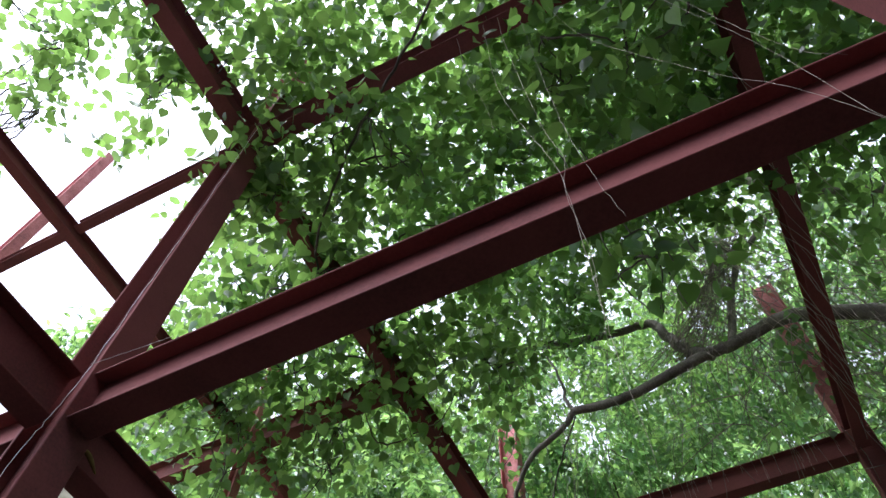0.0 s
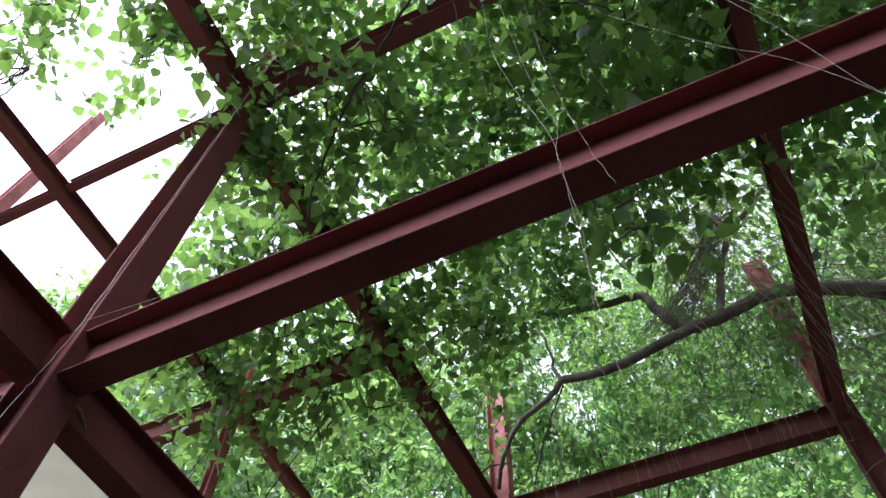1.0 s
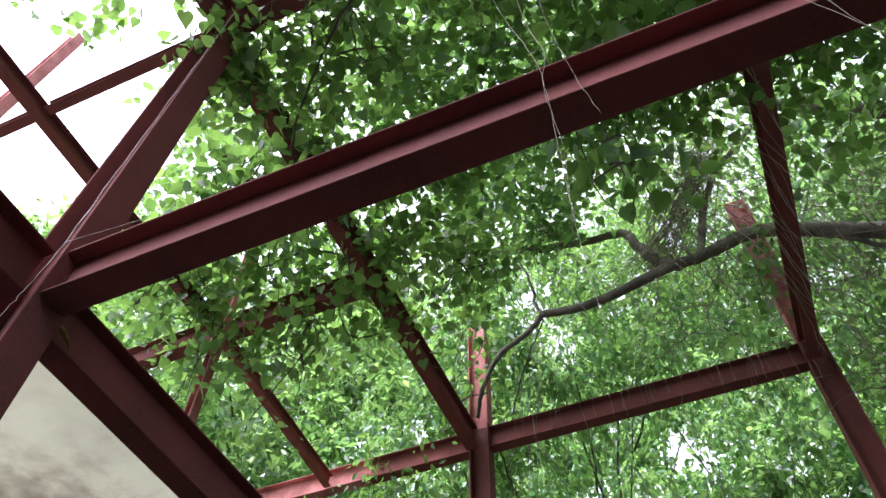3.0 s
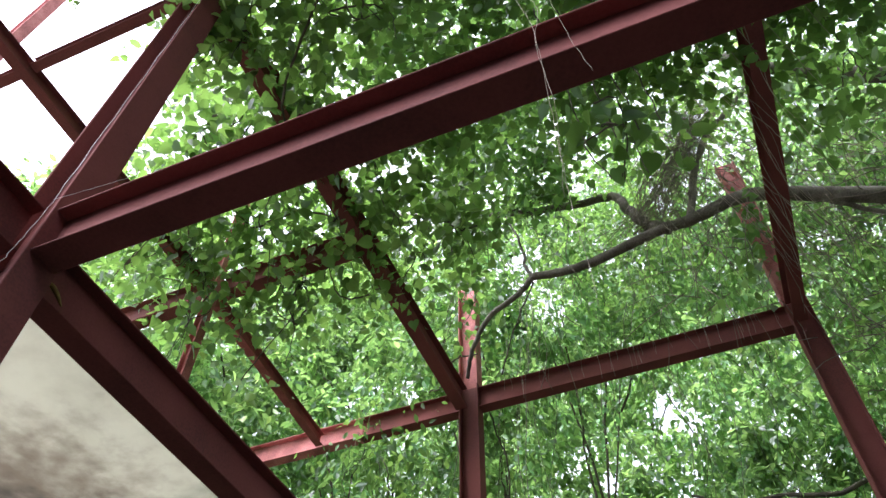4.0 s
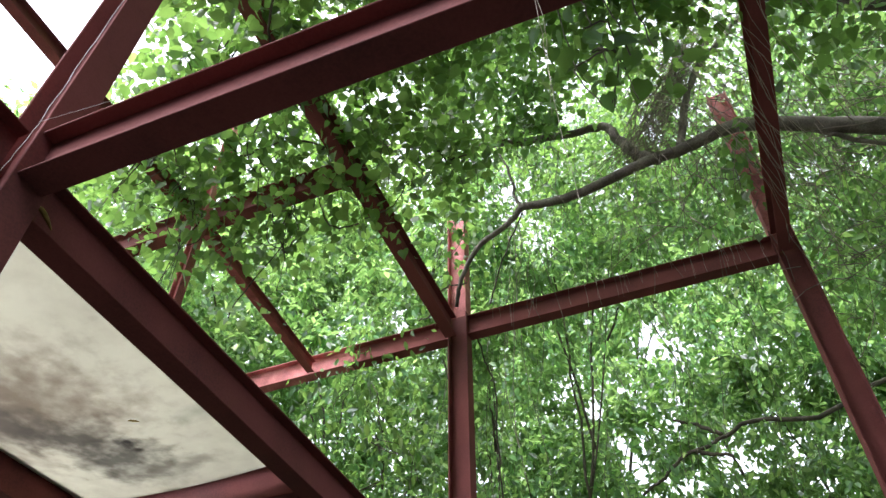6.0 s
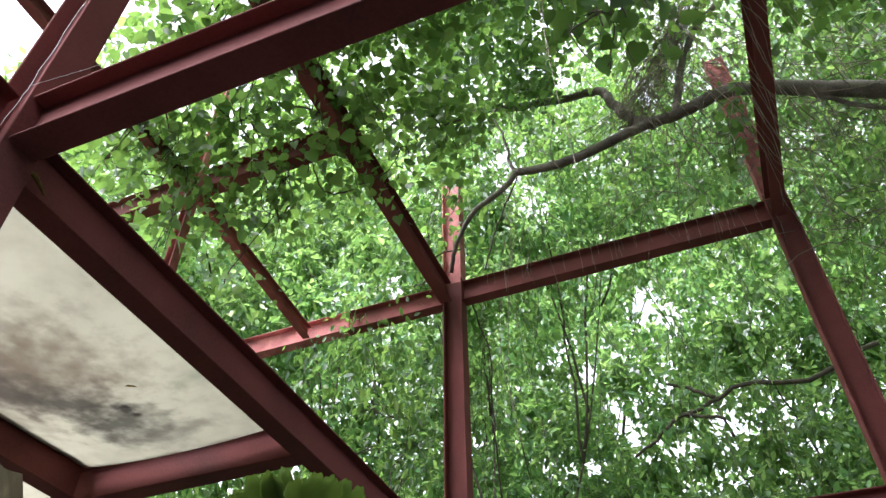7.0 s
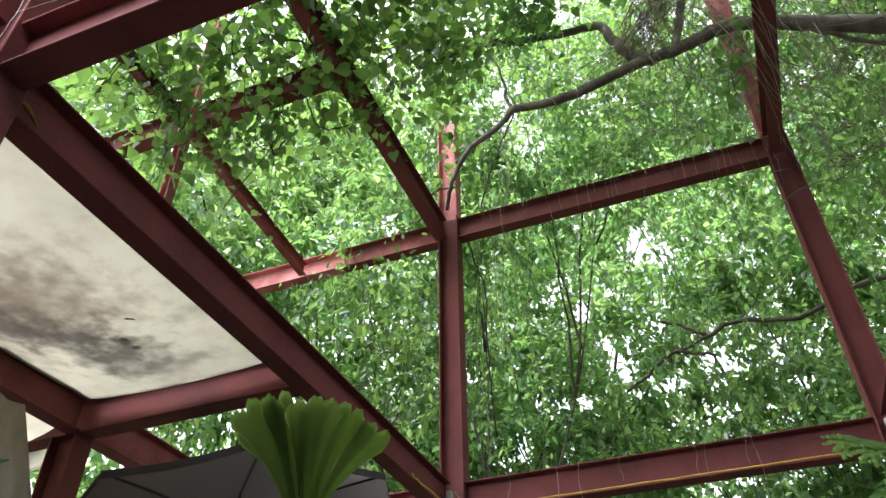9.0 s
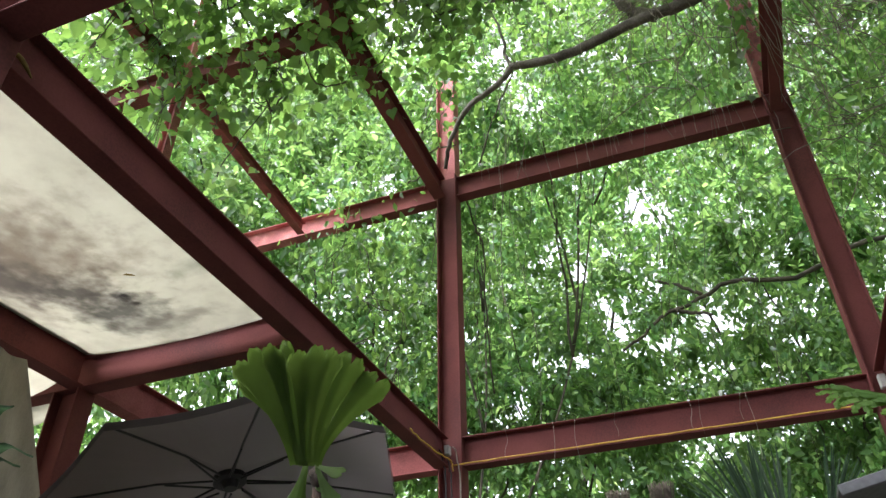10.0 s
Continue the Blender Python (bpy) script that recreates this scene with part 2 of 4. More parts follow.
def curve_points(points, n=6, wobble=0.0, rng=random):
    """Catmull-Rom through points, with a little unevenness."""
    p = [Vector(q) for q in points]
    p = [p[0] * 2 - p[1]] + p + [p[-1] * 2 - p[-2]]
    out = []
    for i in range(1, len(p) - 2):
        for k in range(n):
            t = k / n
            a, b, c, d = p[i - 1:i + 3]
            q = 0.5 * ((2 * b) + (c - a) * t + (2 * a - 5 * b + 4 * c - d) * t * t + (3 * b - a - 3 * c + d) * t ** 3)
            out.append(q + Vector([rng.uniform(-wobble, wobble) for _ in range(3)]))
    out.append(p[-2])
    return out


# leaf outlines: along the blade (0 stalk to 1 tip), half width
HEART = [(0.0, 0.0), (-0.09, 0.16), (0.0, 0.33), (0.22, 0.42), (0.5, 0.33), (0.76, 0.13), (0.9, 0.04), (1.04, 0.0)]
OVAL = [(0.0, 0.0), (0.22, 0.23), (0.55, 0.24), (1.0, 0.0)]
SMALL = [(0.0, 0.0), (0.42, 0.3), (1.0, 0.0)]
BLADE = [(0.0, 0.0), (0.2, 0.16), (0.48, 0.23), (0.78, 0.12), (1.0, 0.0)]


def leaf_mesh(name, pos, axis, normal, size, outline, mat, parent=None, label="", fold=0.22, curl=0.18):
    """Many leaves as one mesh: a blade of two halves folded at the midrib, tip curled down."""
    pos, axis, normal = np.asarray(pos, float), np.asarray(axis, float), np.asarray(normal, float)
    size = np.asarray(size, float)[:, None]
    axis /= np.linalg.norm(axis, axis=1, keepdims=True)
    normal = normal - axis * np.sum(normal * axis, axis=1, keepdims=True)
    normal /= np.linalg.norm(normal, axis=1, keepdims=True) + 1e-9
    side = np.cross(axis, normal)
    n = len(pos)
    rim = outline[1:-1]
    local = [(u, 0.0, -curl * u * u) for u in (0.0, 0.5, 1.0)]
    local += [(u, w, fold * w - curl * u * u) for u, w in rim] + [(u, -w, fold * w - curl * u * u) for u, w in rim]
    m = len(local)
    k = len(rim)
    v = np.empty((n, m, 3))
    for i, (u, w, h) in enumerate(local):
        v[:, i] = pos + size * (axis * u + side * w + normal * h)
    right = [0] + [3 + i for i in range(k)] + [2, 1]
    left = [0, 1, 2] + [3 + k + i for i in reversed(range(k))]
    pat = np.array([right, left])
    f = (pat[None] + (np.arange(n) * m)[:, None, None]).reshape(-1, pat.shape[1])
    me = bpy.data.meshes.new(name)
    me.vertices.add(n * m)
    me.vertices.foreach_set("co", v.ravel())
    c = f.shape[1]
    me.loops.add(f.size)
    me.loops.foreach_set("vertex_index", f.ravel().astype(np.int32))
    me.polygons.add(len(f))
    me.polygons.foreach_set("loop_start", np.arange(0, f.size, c, dtype=np.int32))
    me.update(calc_edges=True)
    return finish(new(name, me), mat, parent, label)


# ---- ground ----
g = bmesh.new()
bmesh.ops.create_grid(g, x_segments=60, y_segments=60, size=400)
for vert in g.verts:
    far = max(0.0, math.hypot(vert.co.x, vert.co.y) - 30)
    vert.co.z = -0.06 + 0.6 * noise.noise(vert.co * 0.02) * min(1.0, far / 60)
tagged(part("ground", g, EARTH), "dark earth with low growth round the yard", "ground", kind="structure")
tagged(part("pavement", box_bm(-7, 5, -5, 7.2, -0.2, 0.0, 0.01), CONCRETE), "grey worn concrete yard floor under the steel frame", "floor", kind="structure")

# plain unseen walls that close the yard, added to hold back low sky light
for name, ax, bx, ay, by, h in (("unseen_wall_south", -9.2, 4.9, -6.2, -6.0, 7.6), ("unseen_wall_west", -9.2, -9.0, -6.0, 3.0, 4.0), ("unseen_wall_east", 4.7, 4.9, -6.0, 3.8, 9.0)):
    tagged(part(name, box_bm(ax, bx, ay, by, -0.1, h, 0.01), WALL), "unseen dark rendered wall added to hold back sky light", "wall", kind="structure")

# assumed roof sheet, never in view, added to darken floor and beam undersides
tagged(part("unseen_roof_south", box_bm(-2.2, 4.69, -5.99, -0.8, 3.74, 3.8, 0.01), ROOFING), "unseen plain grey roof sheet added to shade the rear of the yard", "ceiling", kind="structure")

# ---- the steel frame ----
ZL, ZU = 3.46, 6.26          # undersides of the lower and the upper beams
XL, XR, XF = -2.151, 1.088, -3.765   # lines of the beams that run away from the eye
YA, YM, YB = 1.045, 3.361, 5.623    # lines of the cross beams
DEEP, WIDE = 0.248, 0.122
COL_X, COL_Y = 0.205, 0.15


def steel_beam(a, b, z, deep=DEEP, wide=WIDE, flange=0.011, web=0.008, label="dull red painted steel I-beam of an open frame", paint=None):
    """A rolled I-beam from a to b (plan), underside at z."""
    a, b = Vector((*a, 0)), Vector((*b, 0))
    d = b - a
    ob = empty("steel_beam", Matrix.Translation((a.x, a.y, z)) @ Matrix.Rotation(math.atan2(d.y, d.x), 4, "Z"))
    n = d.length
    part("bottom_flange", box_bm(0, n, -wide / 2, wide / 2, 0, flange), paint or RED, ob)
    part("top_flange", box_bm(0, n, -wide / 2, wide / 2, deep - flange, deep), paint or RED, ob)
    part("web", box_bm(0.001, n - 0.001, -web / 2, web / 2, flange, deep - flange, 0), paint or RED, ob)
    return tagged(ob, label, "steel beam", "beams of the steel frame")


def steel_column(x, y, top, label="red painted steel column rising past the upper beams", foot=0.0, wide=COL_X, deep=COL_Y, skylit_from=0.0):
    """An H-column, its web facing the yard."""
    ob = empty("steel_column", Matrix.Translation((x, y, foot)))
    hx, hy = wide / 2, deep / 2
    top -= foot
    if skylit_from:
        # the part above the beams, weather and open-sky light put into its colour
        z = skylit_from - foot
        part("upper_flange", box_bm(-hx, -hx + 0.012, -hy, hy, z, top), SKYLIT_RED, ob, "weathered salmon red paint, coloured paler as if skylit")
        part("upper_flange", box_bm(hx - 0.012, hx, -hy, hy, z, top), SKYLIT_RED, ob, "weathered salmon red paint, coloured paler as if skylit")
        part("upper_web", box_bm(-hx + 0.012, hx - 0.012, -0.005, 0.005, z, top, 0), SKYLIT_RED, ob, "weathered salmon red paint, coloured paler as if skylit")
        top = z
    part("flange", box_bm(-hx, -hx + 0.012, -hy, hy, 0.015, top), RED, ob)
    part("flange", box_bm(hx - 0.012, hx, -hy, hy, 0.015, top), RED, ob)
    part("web", box_bm(-hx + 0.012, hx - 0.012, -0.005, 0.005, 0.015, top, 0), RED, ob)
    part("base_plate", box_bm(-wide * 0.62, wide * 0.62, -deep * 0.62, deep * 0.62, 0, 0.015), RED, ob)
    return tagged(ob, label, "steel column", "columns of the steel frame")


CX = -2.084
columns = [(CX, YA, 8.3), (CX, YB, 8.1), (1.12, YB, 8.9), (1.12, YA, 8.6)]
for cx, cy, top in columns:
    steel_column(cx, cy, top, skylit_from=ZU + DEEP + 0.05 if cy == YB else 0.0)
steel_column(-4.6, YA, 8.8, "slender red steel post, coloured pale as if overexposed against the sky", 0.0, 0.12, 0.1, ZL)
steel_column(-3.83, YM, ZL - 0.002, "red painted steel column under the canvas ceiling")
steel_column(-3.66, YM, 8.7, "slim red steel post among the vines, coloured pale as if skylit", ZL + DEEP, 0.08, 0.09, ZL + DEEP + 0.9)
HX, HY = COL_X / 2 + 0.002, COL_Y / 2 + 0.002
# lower level
steel_beam((CX + HX, YA), (1.12 - HX, YA), ZL, label="large dull red steel I-beam crossing overhead, dark underneath")
steel_beam((1.12 + HX, YA), (4.69, YA), ZL)
steel_beam((XL, YA + HY), (XL, YB - HY), ZL, label="dull red steel I-beam edging the stained canvas")
steel_beam((CX, -5.0), (CX, YA - HY), ZL)
steel_beam((CX + HX, YB), (1.12 - HX, YB), ZL, label="dull red steel I-beam with a yellow cable along it")
steel_beam((1.12 + HX, YB), (5.0, YB), ZL)
steel_beam((1.12, YA + HY), (1.12, YB - HY), ZL)
steel_beam((-7.0, YM), (XL - WIDE / 2 - 0.002, YM), ZL)
steel_beam((XF, -5.0), (XF, YM - WIDE / 2 - 0.002), ZL)
steel_beam((XF, YM + WIDE / 2 + 0.002), (XF, YB - WIDE / 2 - 0.002), ZL, label="red steel I-beam beside the umbrella, coloured brighter as if lit", paint=LIT_RED)
steel_beam((-7.0, YB), (CX - HX, YB), ZL, label="red steel I-beam behind the umbrella, coloured brighter as if lit", paint=LIT_RED)
steel_beam((XF + WIDE / 2 + 0.002, YA), (CX - HX, YA), ZL)
steel_beam((-4.54, YA), (XF - WIDE / 2 - 0.002, YA), ZL)
# upper level
steel_beam((CX + HX, YA), (1.12 - HX, YA), ZU)
steel_beam((XL, YA + HY), (XL, YB - HY), ZU)
steel_beam((CX, -4.0), (CX, YA - HY), ZU)
steel_beam((CX + HX, YB), (1.12 - HX, YB), ZU)
steel_beam((XR, YA + HY), (XR, YB - HY), ZU)
steel_beam((-3.66 + HX, YM), (XL - WIDE / 2 - 0.002, YM), ZU)
steel_beam((-4.9, YM), (-3.66 - HX, YM), ZU)
steel_beam((-3.3, YB), (CX - HX, YB), ZU)
steel_beam((-4.9, YB), (-3.302, YB), ZU, label="red steel I-beam among the vines, coloured salmon as if skylit", paint=SKYLIT_RED)
THIN = "slender dull red steel joist against the bright sky"
steel_beam((-3.655, -4.0), (-3.655, YM - HY), ZU, 0.14, 0.085, 0.009, 0.006, THIN)
steel_beam((-3.66, YM + HY), (-3.76, YB - HY), ZU, 0.14, 0.085, 0.009, 0.006, "slender red steel joist before the leaves, coloured brighter as if lit", LIT_RED)
steel_beam((-3.655 + 0.045, YA), (CX - HX, YA), ZU + 0.06, 0.1, 0.075, 0.008, 0.006, THIN)
steel_beam((-4.54, YA), (-3.655 - 0.045, YA), ZU + 0.06, 0.1, 0.075, 0.008, 0.006, THIN)
# ---- canvas ceilings ----
def canvas_sheet(x0, x1, y0, y1, z, sag, label, seed):
    rng = random.Random(seed)
    bm = bmesh.new()
    nx, ny = 40, 60
    grid = []
    for j in range(ny + 1):
        for i in range(nx + 1):
            u, w = i / nx, j / ny
            x, y = x0 + (x1 - x0) * u, y0 + (y1 - y0) * w
            edge = min(1.0, 8 * min(u, 1 - u)) * min(1.0, 12 * min(w, 1 - w))
            dip = sag * (4 * u * (1 - u)) ** 0.6 * max((4 * w * (1 - w)) ** 0.35, 0.62 * (w > 0.5))
            crease = 0.012 * edge * (noise.noise(Vector((x * 3 + y * 2, y * 1.2 - x, seed))) + 0.5 * noise.noise(Vector((x * 9, y * 5, seed))))
            grid.append(bm.verts.new((x, y, z - dip + crease)))
    for j in range(ny):
        for i in range(nx):
            a = j * (nx + 1) + i
            bm.faces.new((grid[a], grid[a + 1], grid[a + nx + 2], grid[a + nx + 1]))
    bmesh.ops.solidify(bm, geom=bm.faces[:], thickness=0.004)
    return tagged(part("canvas_ceiling", bm, CANVAS, smooth=True), label, "canvas ceiling")


ZT = ZL + DEEP + 0.006
canvas_sheet(XF - 0.05, XL, YA, YM - 0.066, ZT, 0.12, "cream canvas sheet with grey mould stains, sagging between steel beams", 3)
canvas_sheet(-6.5, XF - 0.06, YA - 1.0, YM + 0.3, ZT, 0.5, "cream canvas sheet sagging beyond a steel beam", 5)


# ---- umbrella ----
def cantilever_umbrella(x, y, z_rim, radius, turn, tilt_x, tilt_y):
    """An eight-sided canopy hung from an arm; its mast stands to one side."""
    ob = empty("patio_umbrella", Matrix.Translation((x, y, 0)))
    lean = pose(0, 0, z_rim, tilt_x, tilt_y, 0) @ pose(0, 0, 0, 0, 0, turn)
    rise, n, rings = 0.16, 48, 7
    bm = bmesh.new()
    layers = []
    for r in range(1, rings + 1):
        f = r / rings
        row = []
        for s in range(n):
            a = 2 * math.pi * s / n
            k = (s % (n // 8)) / (n // 8)
            flat = math.cos(math.pi / 8) / math.cos((k - 0.5) * math.pi / 4)
            hang = 0.03 * f * math.sin(math.pi * k)
            row.append(bm.verts.new((radius * f * flat * math.cos(a), radius * f * flat * math.sin(a), rise * (1 - f) - hang)))
        layers.append(row)
    tip = bm.verts.new((0, 0, rise))
    for s in range(n):
        bm.faces.new((tip, layers[0][s], layers[0][(s + 1) % n]))
        for r in range(rings - 1):
            bm.faces.new((layers[r][s], layers[r + 1][s], layers[r + 1][(s + 1) % n], layers[r][(s + 1) % n]))
    bmesh.ops.solidify(bm, geom=bm.faces[:], thickness=0.003)
    part("canopy", bm, UMBRELLA_CLOTH, ob, "dark grey cloth canopy", smooth=False).matrix_local = lean
    bm = bmesh.new()
    low = []
    for s in range(n):
        c = Vector(((layers_co := radius * math.cos(math.pi / 8) / math.cos(((s % 6) / 6 - 0.5) * math.pi / 4)) * math.cos(2 * math.pi * s / n), layers_co * math.sin(2 * math.pi * s / n), -0.03 * math.sin(math.pi * (s % 6) / 6)))
        low.append((bm.verts.new(c * 1.003), bm.verts.new(c * 1.006 + Vector((0, 0, -0.045)))))
    for s in range(n):
        a, b = low[s], low[(s + 1) % n]
        bm.faces.new((a[0], a[1], b[1], b[0]))
    bmesh.ops.solidify(bm, geom=bm.faces[:], thickness=0.003)
    part("valance", bm, UMBRELLA_CLOTH, ob, "narrow hanging cloth hem").matrix_local = lean
    for name, z0, z1, ra, rb in (("hub", 0.09, 0.12, 0.09, 0.09), ("hub_cap", 0.05, 0.088, 0.035, 0.05)):
        bm = bmesh.new()
        bmesh.ops.create_cone(bm, cap_ends=True, segments=24, radius1=ra, radius2=rb, depth=z1 - z0)
        bmesh.ops.translate(bm, vec=(0, 0, (z0 + z1) / 2), verts=bm.verts)
        part(name, bm, BLACK_METAL, ob, "black plastic hub").matrix_local = lean
    for i in range(8):
        a = 2 * math.pi * i / 8
        ca, sa = math.cos(a), math.sin(a)
        v, f = tube_data([(0.06 * ca, 0.06 * sa, 0.1), (0.4 * radius * ca, 0.4 * radius * sa, rise * 0.6 - 0.012), (0.99 * radius * ca, 0.99 * radius * sa, -0.01)], 0.0065, 6)
        rib = raw("rib", v, f, BLACK_METAL, ob)
        rib.matrix_local = lean
        v, f = tube_data([(0.085 * ca + 0.02 * sa, 0.085 * sa - 0.02 * ca, 0.07), (0.36 * radius * ca, 0.36 * radius * sa, rise * 0.62 - 0.02)], 0.006, 6)
        raw("strut", v, f, BLACK_METAL, rib)
    top = (lean @ Vector((0, 0, rise + 0.01)))
    mast = Vector((-0.35, 1.25, 0))
    v, f = tube_data([mast + Vector((0, 0, 0.08)), mast + Vector((0, 0, 3.15))], 0.03, 12)
    raw("mast", v, f, BLACK_METAL, ob, "black metal mast", True)
    v, f = tube_data(curve_points([mast + Vector((0, 0, 3.1)), mast.lerp(top, 0.5) + Vector((0, 0, 1.65)), top + Vector((0, 0, 0.12)), top], 6), 0.02, 10)
    raw("arm", v, f, BLACK_METAL, ob, "curved black arm", True)
    part("base", box_bm(mast.x - 0.3, mast.x + 0.3, mast.y - 0.3, mast.y + 0.3, 0, 0.08, 0.02), CONCRETE, ob, "square concrete foot")
    return tagged(ob, "open dark grey patio umbrella with black ribs", "umbrella")


cantilever_umbrella(-2.54, 3.418, 2.65, 0.935, -1.2, -4.2, -15.3)

# ---- trees and vines ----
rs = np.random.RandomState(4)
# openings between the crowns through which the white sky shows: place, size
GAPS = [((-3.0, 12, 15.9), 0.62), ((-2.95, 12, 14.9), 0.5), ((-2.48, 12, 14.0), 0.46), ((-2.2, 12, 13.4), 0.3), ((-0.5, 12, 18.64), 0.26), ((-1.89, 12, 18.64), 0.2), ((-0.22, 12, 10.2),
        0.66), ((-0.5, 12, 10.5), 0.3), ((-1.76, 12, 9.26), 0.34), ((-1.49, 12, 8.52), 0.2), ((-4.04, 12, 8.31), 0.34), ((-2.0, 12, 7.45), 0.36), ((-1.24, 12, 7.89),
        0.3), ((-0.55, 12, 7.48), 0.26), ((0.27, 12, 7.84), 0.36), ((-3.14, 12, 9.28), 0.2), ((-2.73, 12, 7.65), 0.16), ((-6.2, 12, 11.59), 0.2), ((-8.95, 12, 14.59),
        0.2), ((3.37, 12, 13.77), 0.26), ((4.42, 12, 13.37), 0.24), ((-5.97, 12, 12.77), 0.15), ((-6.94, 12, 16.25), 0.18), ((-3.02, 12, 6.75), 0.2), ((0.22, 12, 6.87),
        0.18), ((2.01, 12, 8.02), 0.16), ((-0.85, 12, 11.66), 0.14), ((1.5, 12, 16.68), 0.18)]


def keep(p, loose=0.9):
    ok = np.ones(len(p), bool)
    for (cx, cy, cz), r in GAPS:
        # the opening widens with distance from the yard
        s = (p[:, 1] + 0.2) / cy
        d = np.hypot(p[:, 0] - cx * s, p[:, 2] - 1.5 - (cz - 1.5) * s)
        ok &= (p[:, 1] < 3.4) | (d > 0.92 * r * s * (1 - loose + 2 * loose * rs.rand(len(p))))
    return p[ok]


def limb(points, r0, r1, parent, origin, mat=None, name="limb", sides=7, n=6, wobble=0.015, label=""):
    pts = curve_points(points, n, wobble)
    k = len(pts) - 1
    v, f = tube_data([p - origin for p in pts], [r0 + (r1 - r0) * i / k for i in range(k + 1)], sides)
    return raw(name, v, f, mat or BARK, parent, label, True)


def tree(x, y, centre, radii, clumps, per, clump_r, leaf, label, outline=SMALL, limbs=4, hollow=0.2, stem=0.1):
    """A trunk, limbs that reach into the crown, and leaves in drooping clumps."""
    base = Vector((x, y, 0))
    ob = empty("tree", Matrix.Translation(base))
    u = rs.normal(size=(clumps, 3))
    u /= np.linalg.norm(u, axis=1, keepdims=True)
    r = (hollow + (1 - hollow) * rs.rand(clumps, 1) ** 0.5) * (1 + 0.12 * rs.normal(size=(clumps, 1)))
    c = np.asarray(centre) + u * r * np.asarray(radii)
    # each clump is a few leafy sprays that arch out and droop
    sprays = 7
    m = max(6, per // sprays)
    size = clump_r * (0.45 + 1.0 * rs.rand(clumps, 1, 1, 1))
    way = rs.normal(size=(clumps, sprays, 1, 3)) * np.array([1.0, 0.9, 0.55])
    way /= np.linalg.norm(way, axis=3, keepdims=True)
    along = rs.rand(clumps, sprays, m, 1)
    p = way * along * size * 1.25
    p[..., 2] -= (along[..., 0] ** 2) * size[..., 0] * 0.7
    p += rs.normal(size=p.shape) * 0.055
    p = (c[:, None, None, :] + p).reshape(-1, 3)
    way = np.broadcast_to(way, (clumps, sprays, m, 3)).reshape(-1, 3)
    stay = keep(np.concatenate([p, way], 1))
    p, way = stay[:, :3], stay[:, 3:]
    mid = Vector(centre)
    top = mid + Vector((0, radii[1] * 1.05, radii[2] * 0.3))
    way_up = [base - Vector((0, 0, 0.1)), base + Vector((0.1, 0.1, 2.5)), (base + top) / 2 + Vector((0.2, 0.3, 0.5)), top]
    limb(way_up, stem, stem * 0.3, ob, base, STEM, "trunk", 10, wobble=0.0, label="dark slender tree trunk")
    along = curve_points(way_up, 6)
    for q in c[:limbs]:
        q = Vector(q)
        s = along[random.randrange(11, len(along) - 1)]
        limb([s, (s + q) / 2 + Vector((0, 0.2, 0.4)), q, q + Vector((random.uniform(-0.4, 0.4), 0, -0.3))], 0.022, 0.005, ob, base, STEM, wobble=0.04)
    n = len(p)
    ax = 0.5 * way + rs.normal(0, 0.5, (n, 3)) - np.array([0, 0, 0.5])
    nr = rs.normal(0, 0.55, (n, 3)) + np.array([0, -0.35, 0.75])
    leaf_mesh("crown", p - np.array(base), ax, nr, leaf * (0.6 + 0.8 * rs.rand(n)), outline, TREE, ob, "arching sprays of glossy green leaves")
    return tagged(ob, label, "tree")


GREEN_TREE = "broad tree with drooping clumps of green leaves behind the frame"
for tx, ty, cen, rad, cl in (
    (-10.5, 10.8, (-10.0, 9.0, 8.0), (2.6, 1.8, 5.0), 130),
    (-7.0, 12.3, (-6.6, 10.6, 7.6), (2.6, 1.4, 5.0), 170),
    (-4.6, 13.9, (-3.2, 12.2, 8.2), (2.5, 1.3, 5.0), 190),
    (1.6, 14.2, (0.2, 12.5, 8.0), (2.5, 1.3, 5.0), 190),
    (4.6, 13.7, (3.5, 12.0, 8.4), (2.5, 1.4, 5.0), 180),
    (7.2, 12.5, (7.0, 10.6, 8.6), (2.6, 1.6, 5.0), 170),
    (-5.2, 14.5, (-5.0, 14.2, 14.5), (3.8, 1.6, 3.6), 170),
    (-4.6, 15.6, (-0.6, 14.6, 15.0), (3.6, 1.6, 3.6), 170),
    (3.8, 14.8, (3.8, 14.2, 15.0), (3.6, 1.6, 3.8), 170),
    (8.8, 14.0, (8.6, 13.0, 14.0), (3.6, 1.8, 4.0), 130),
):
    tree(tx, ty, cen, rad, int(cl * 0.86), 133, 0.64, 0.165, GREEN_TREE, BLADE, stem=0.08)
# far woods that close the view behind the trees
c = np.stack([rs.uniform(-24, 24, 480), rs.uniform(17.5, 21, 480), 17 * rs.rand(480)], 1)
c[:, 2] += 2.0 * np.sin(c[:, 0] * 0.9) * (c[:, 2] > 9)
p = (c[:, None] + rs.normal(size=(480, 60, 3)) * np.array([0.75, 0.5, 0.55]) * (0.5 + rs.rand(480, 1, 1))).reshape(-1, 3)
low = np.stack([rs.uniform(-24, 24, 36000), rs.uniform(18, 22, 36000), 8.5 * rs.rand(36000)], 1)
p = np.concatenate([p, low])
p = p[p[:, 2] > 0.1]
p = keep(p, 0.75)
n = len(p)
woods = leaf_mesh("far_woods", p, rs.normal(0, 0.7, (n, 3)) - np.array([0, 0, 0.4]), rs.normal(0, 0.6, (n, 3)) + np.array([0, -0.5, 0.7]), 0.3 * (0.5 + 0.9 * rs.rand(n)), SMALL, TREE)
tagged(woods, "dense far woods of green foliage behind the trees", "woods", kind="stuff")
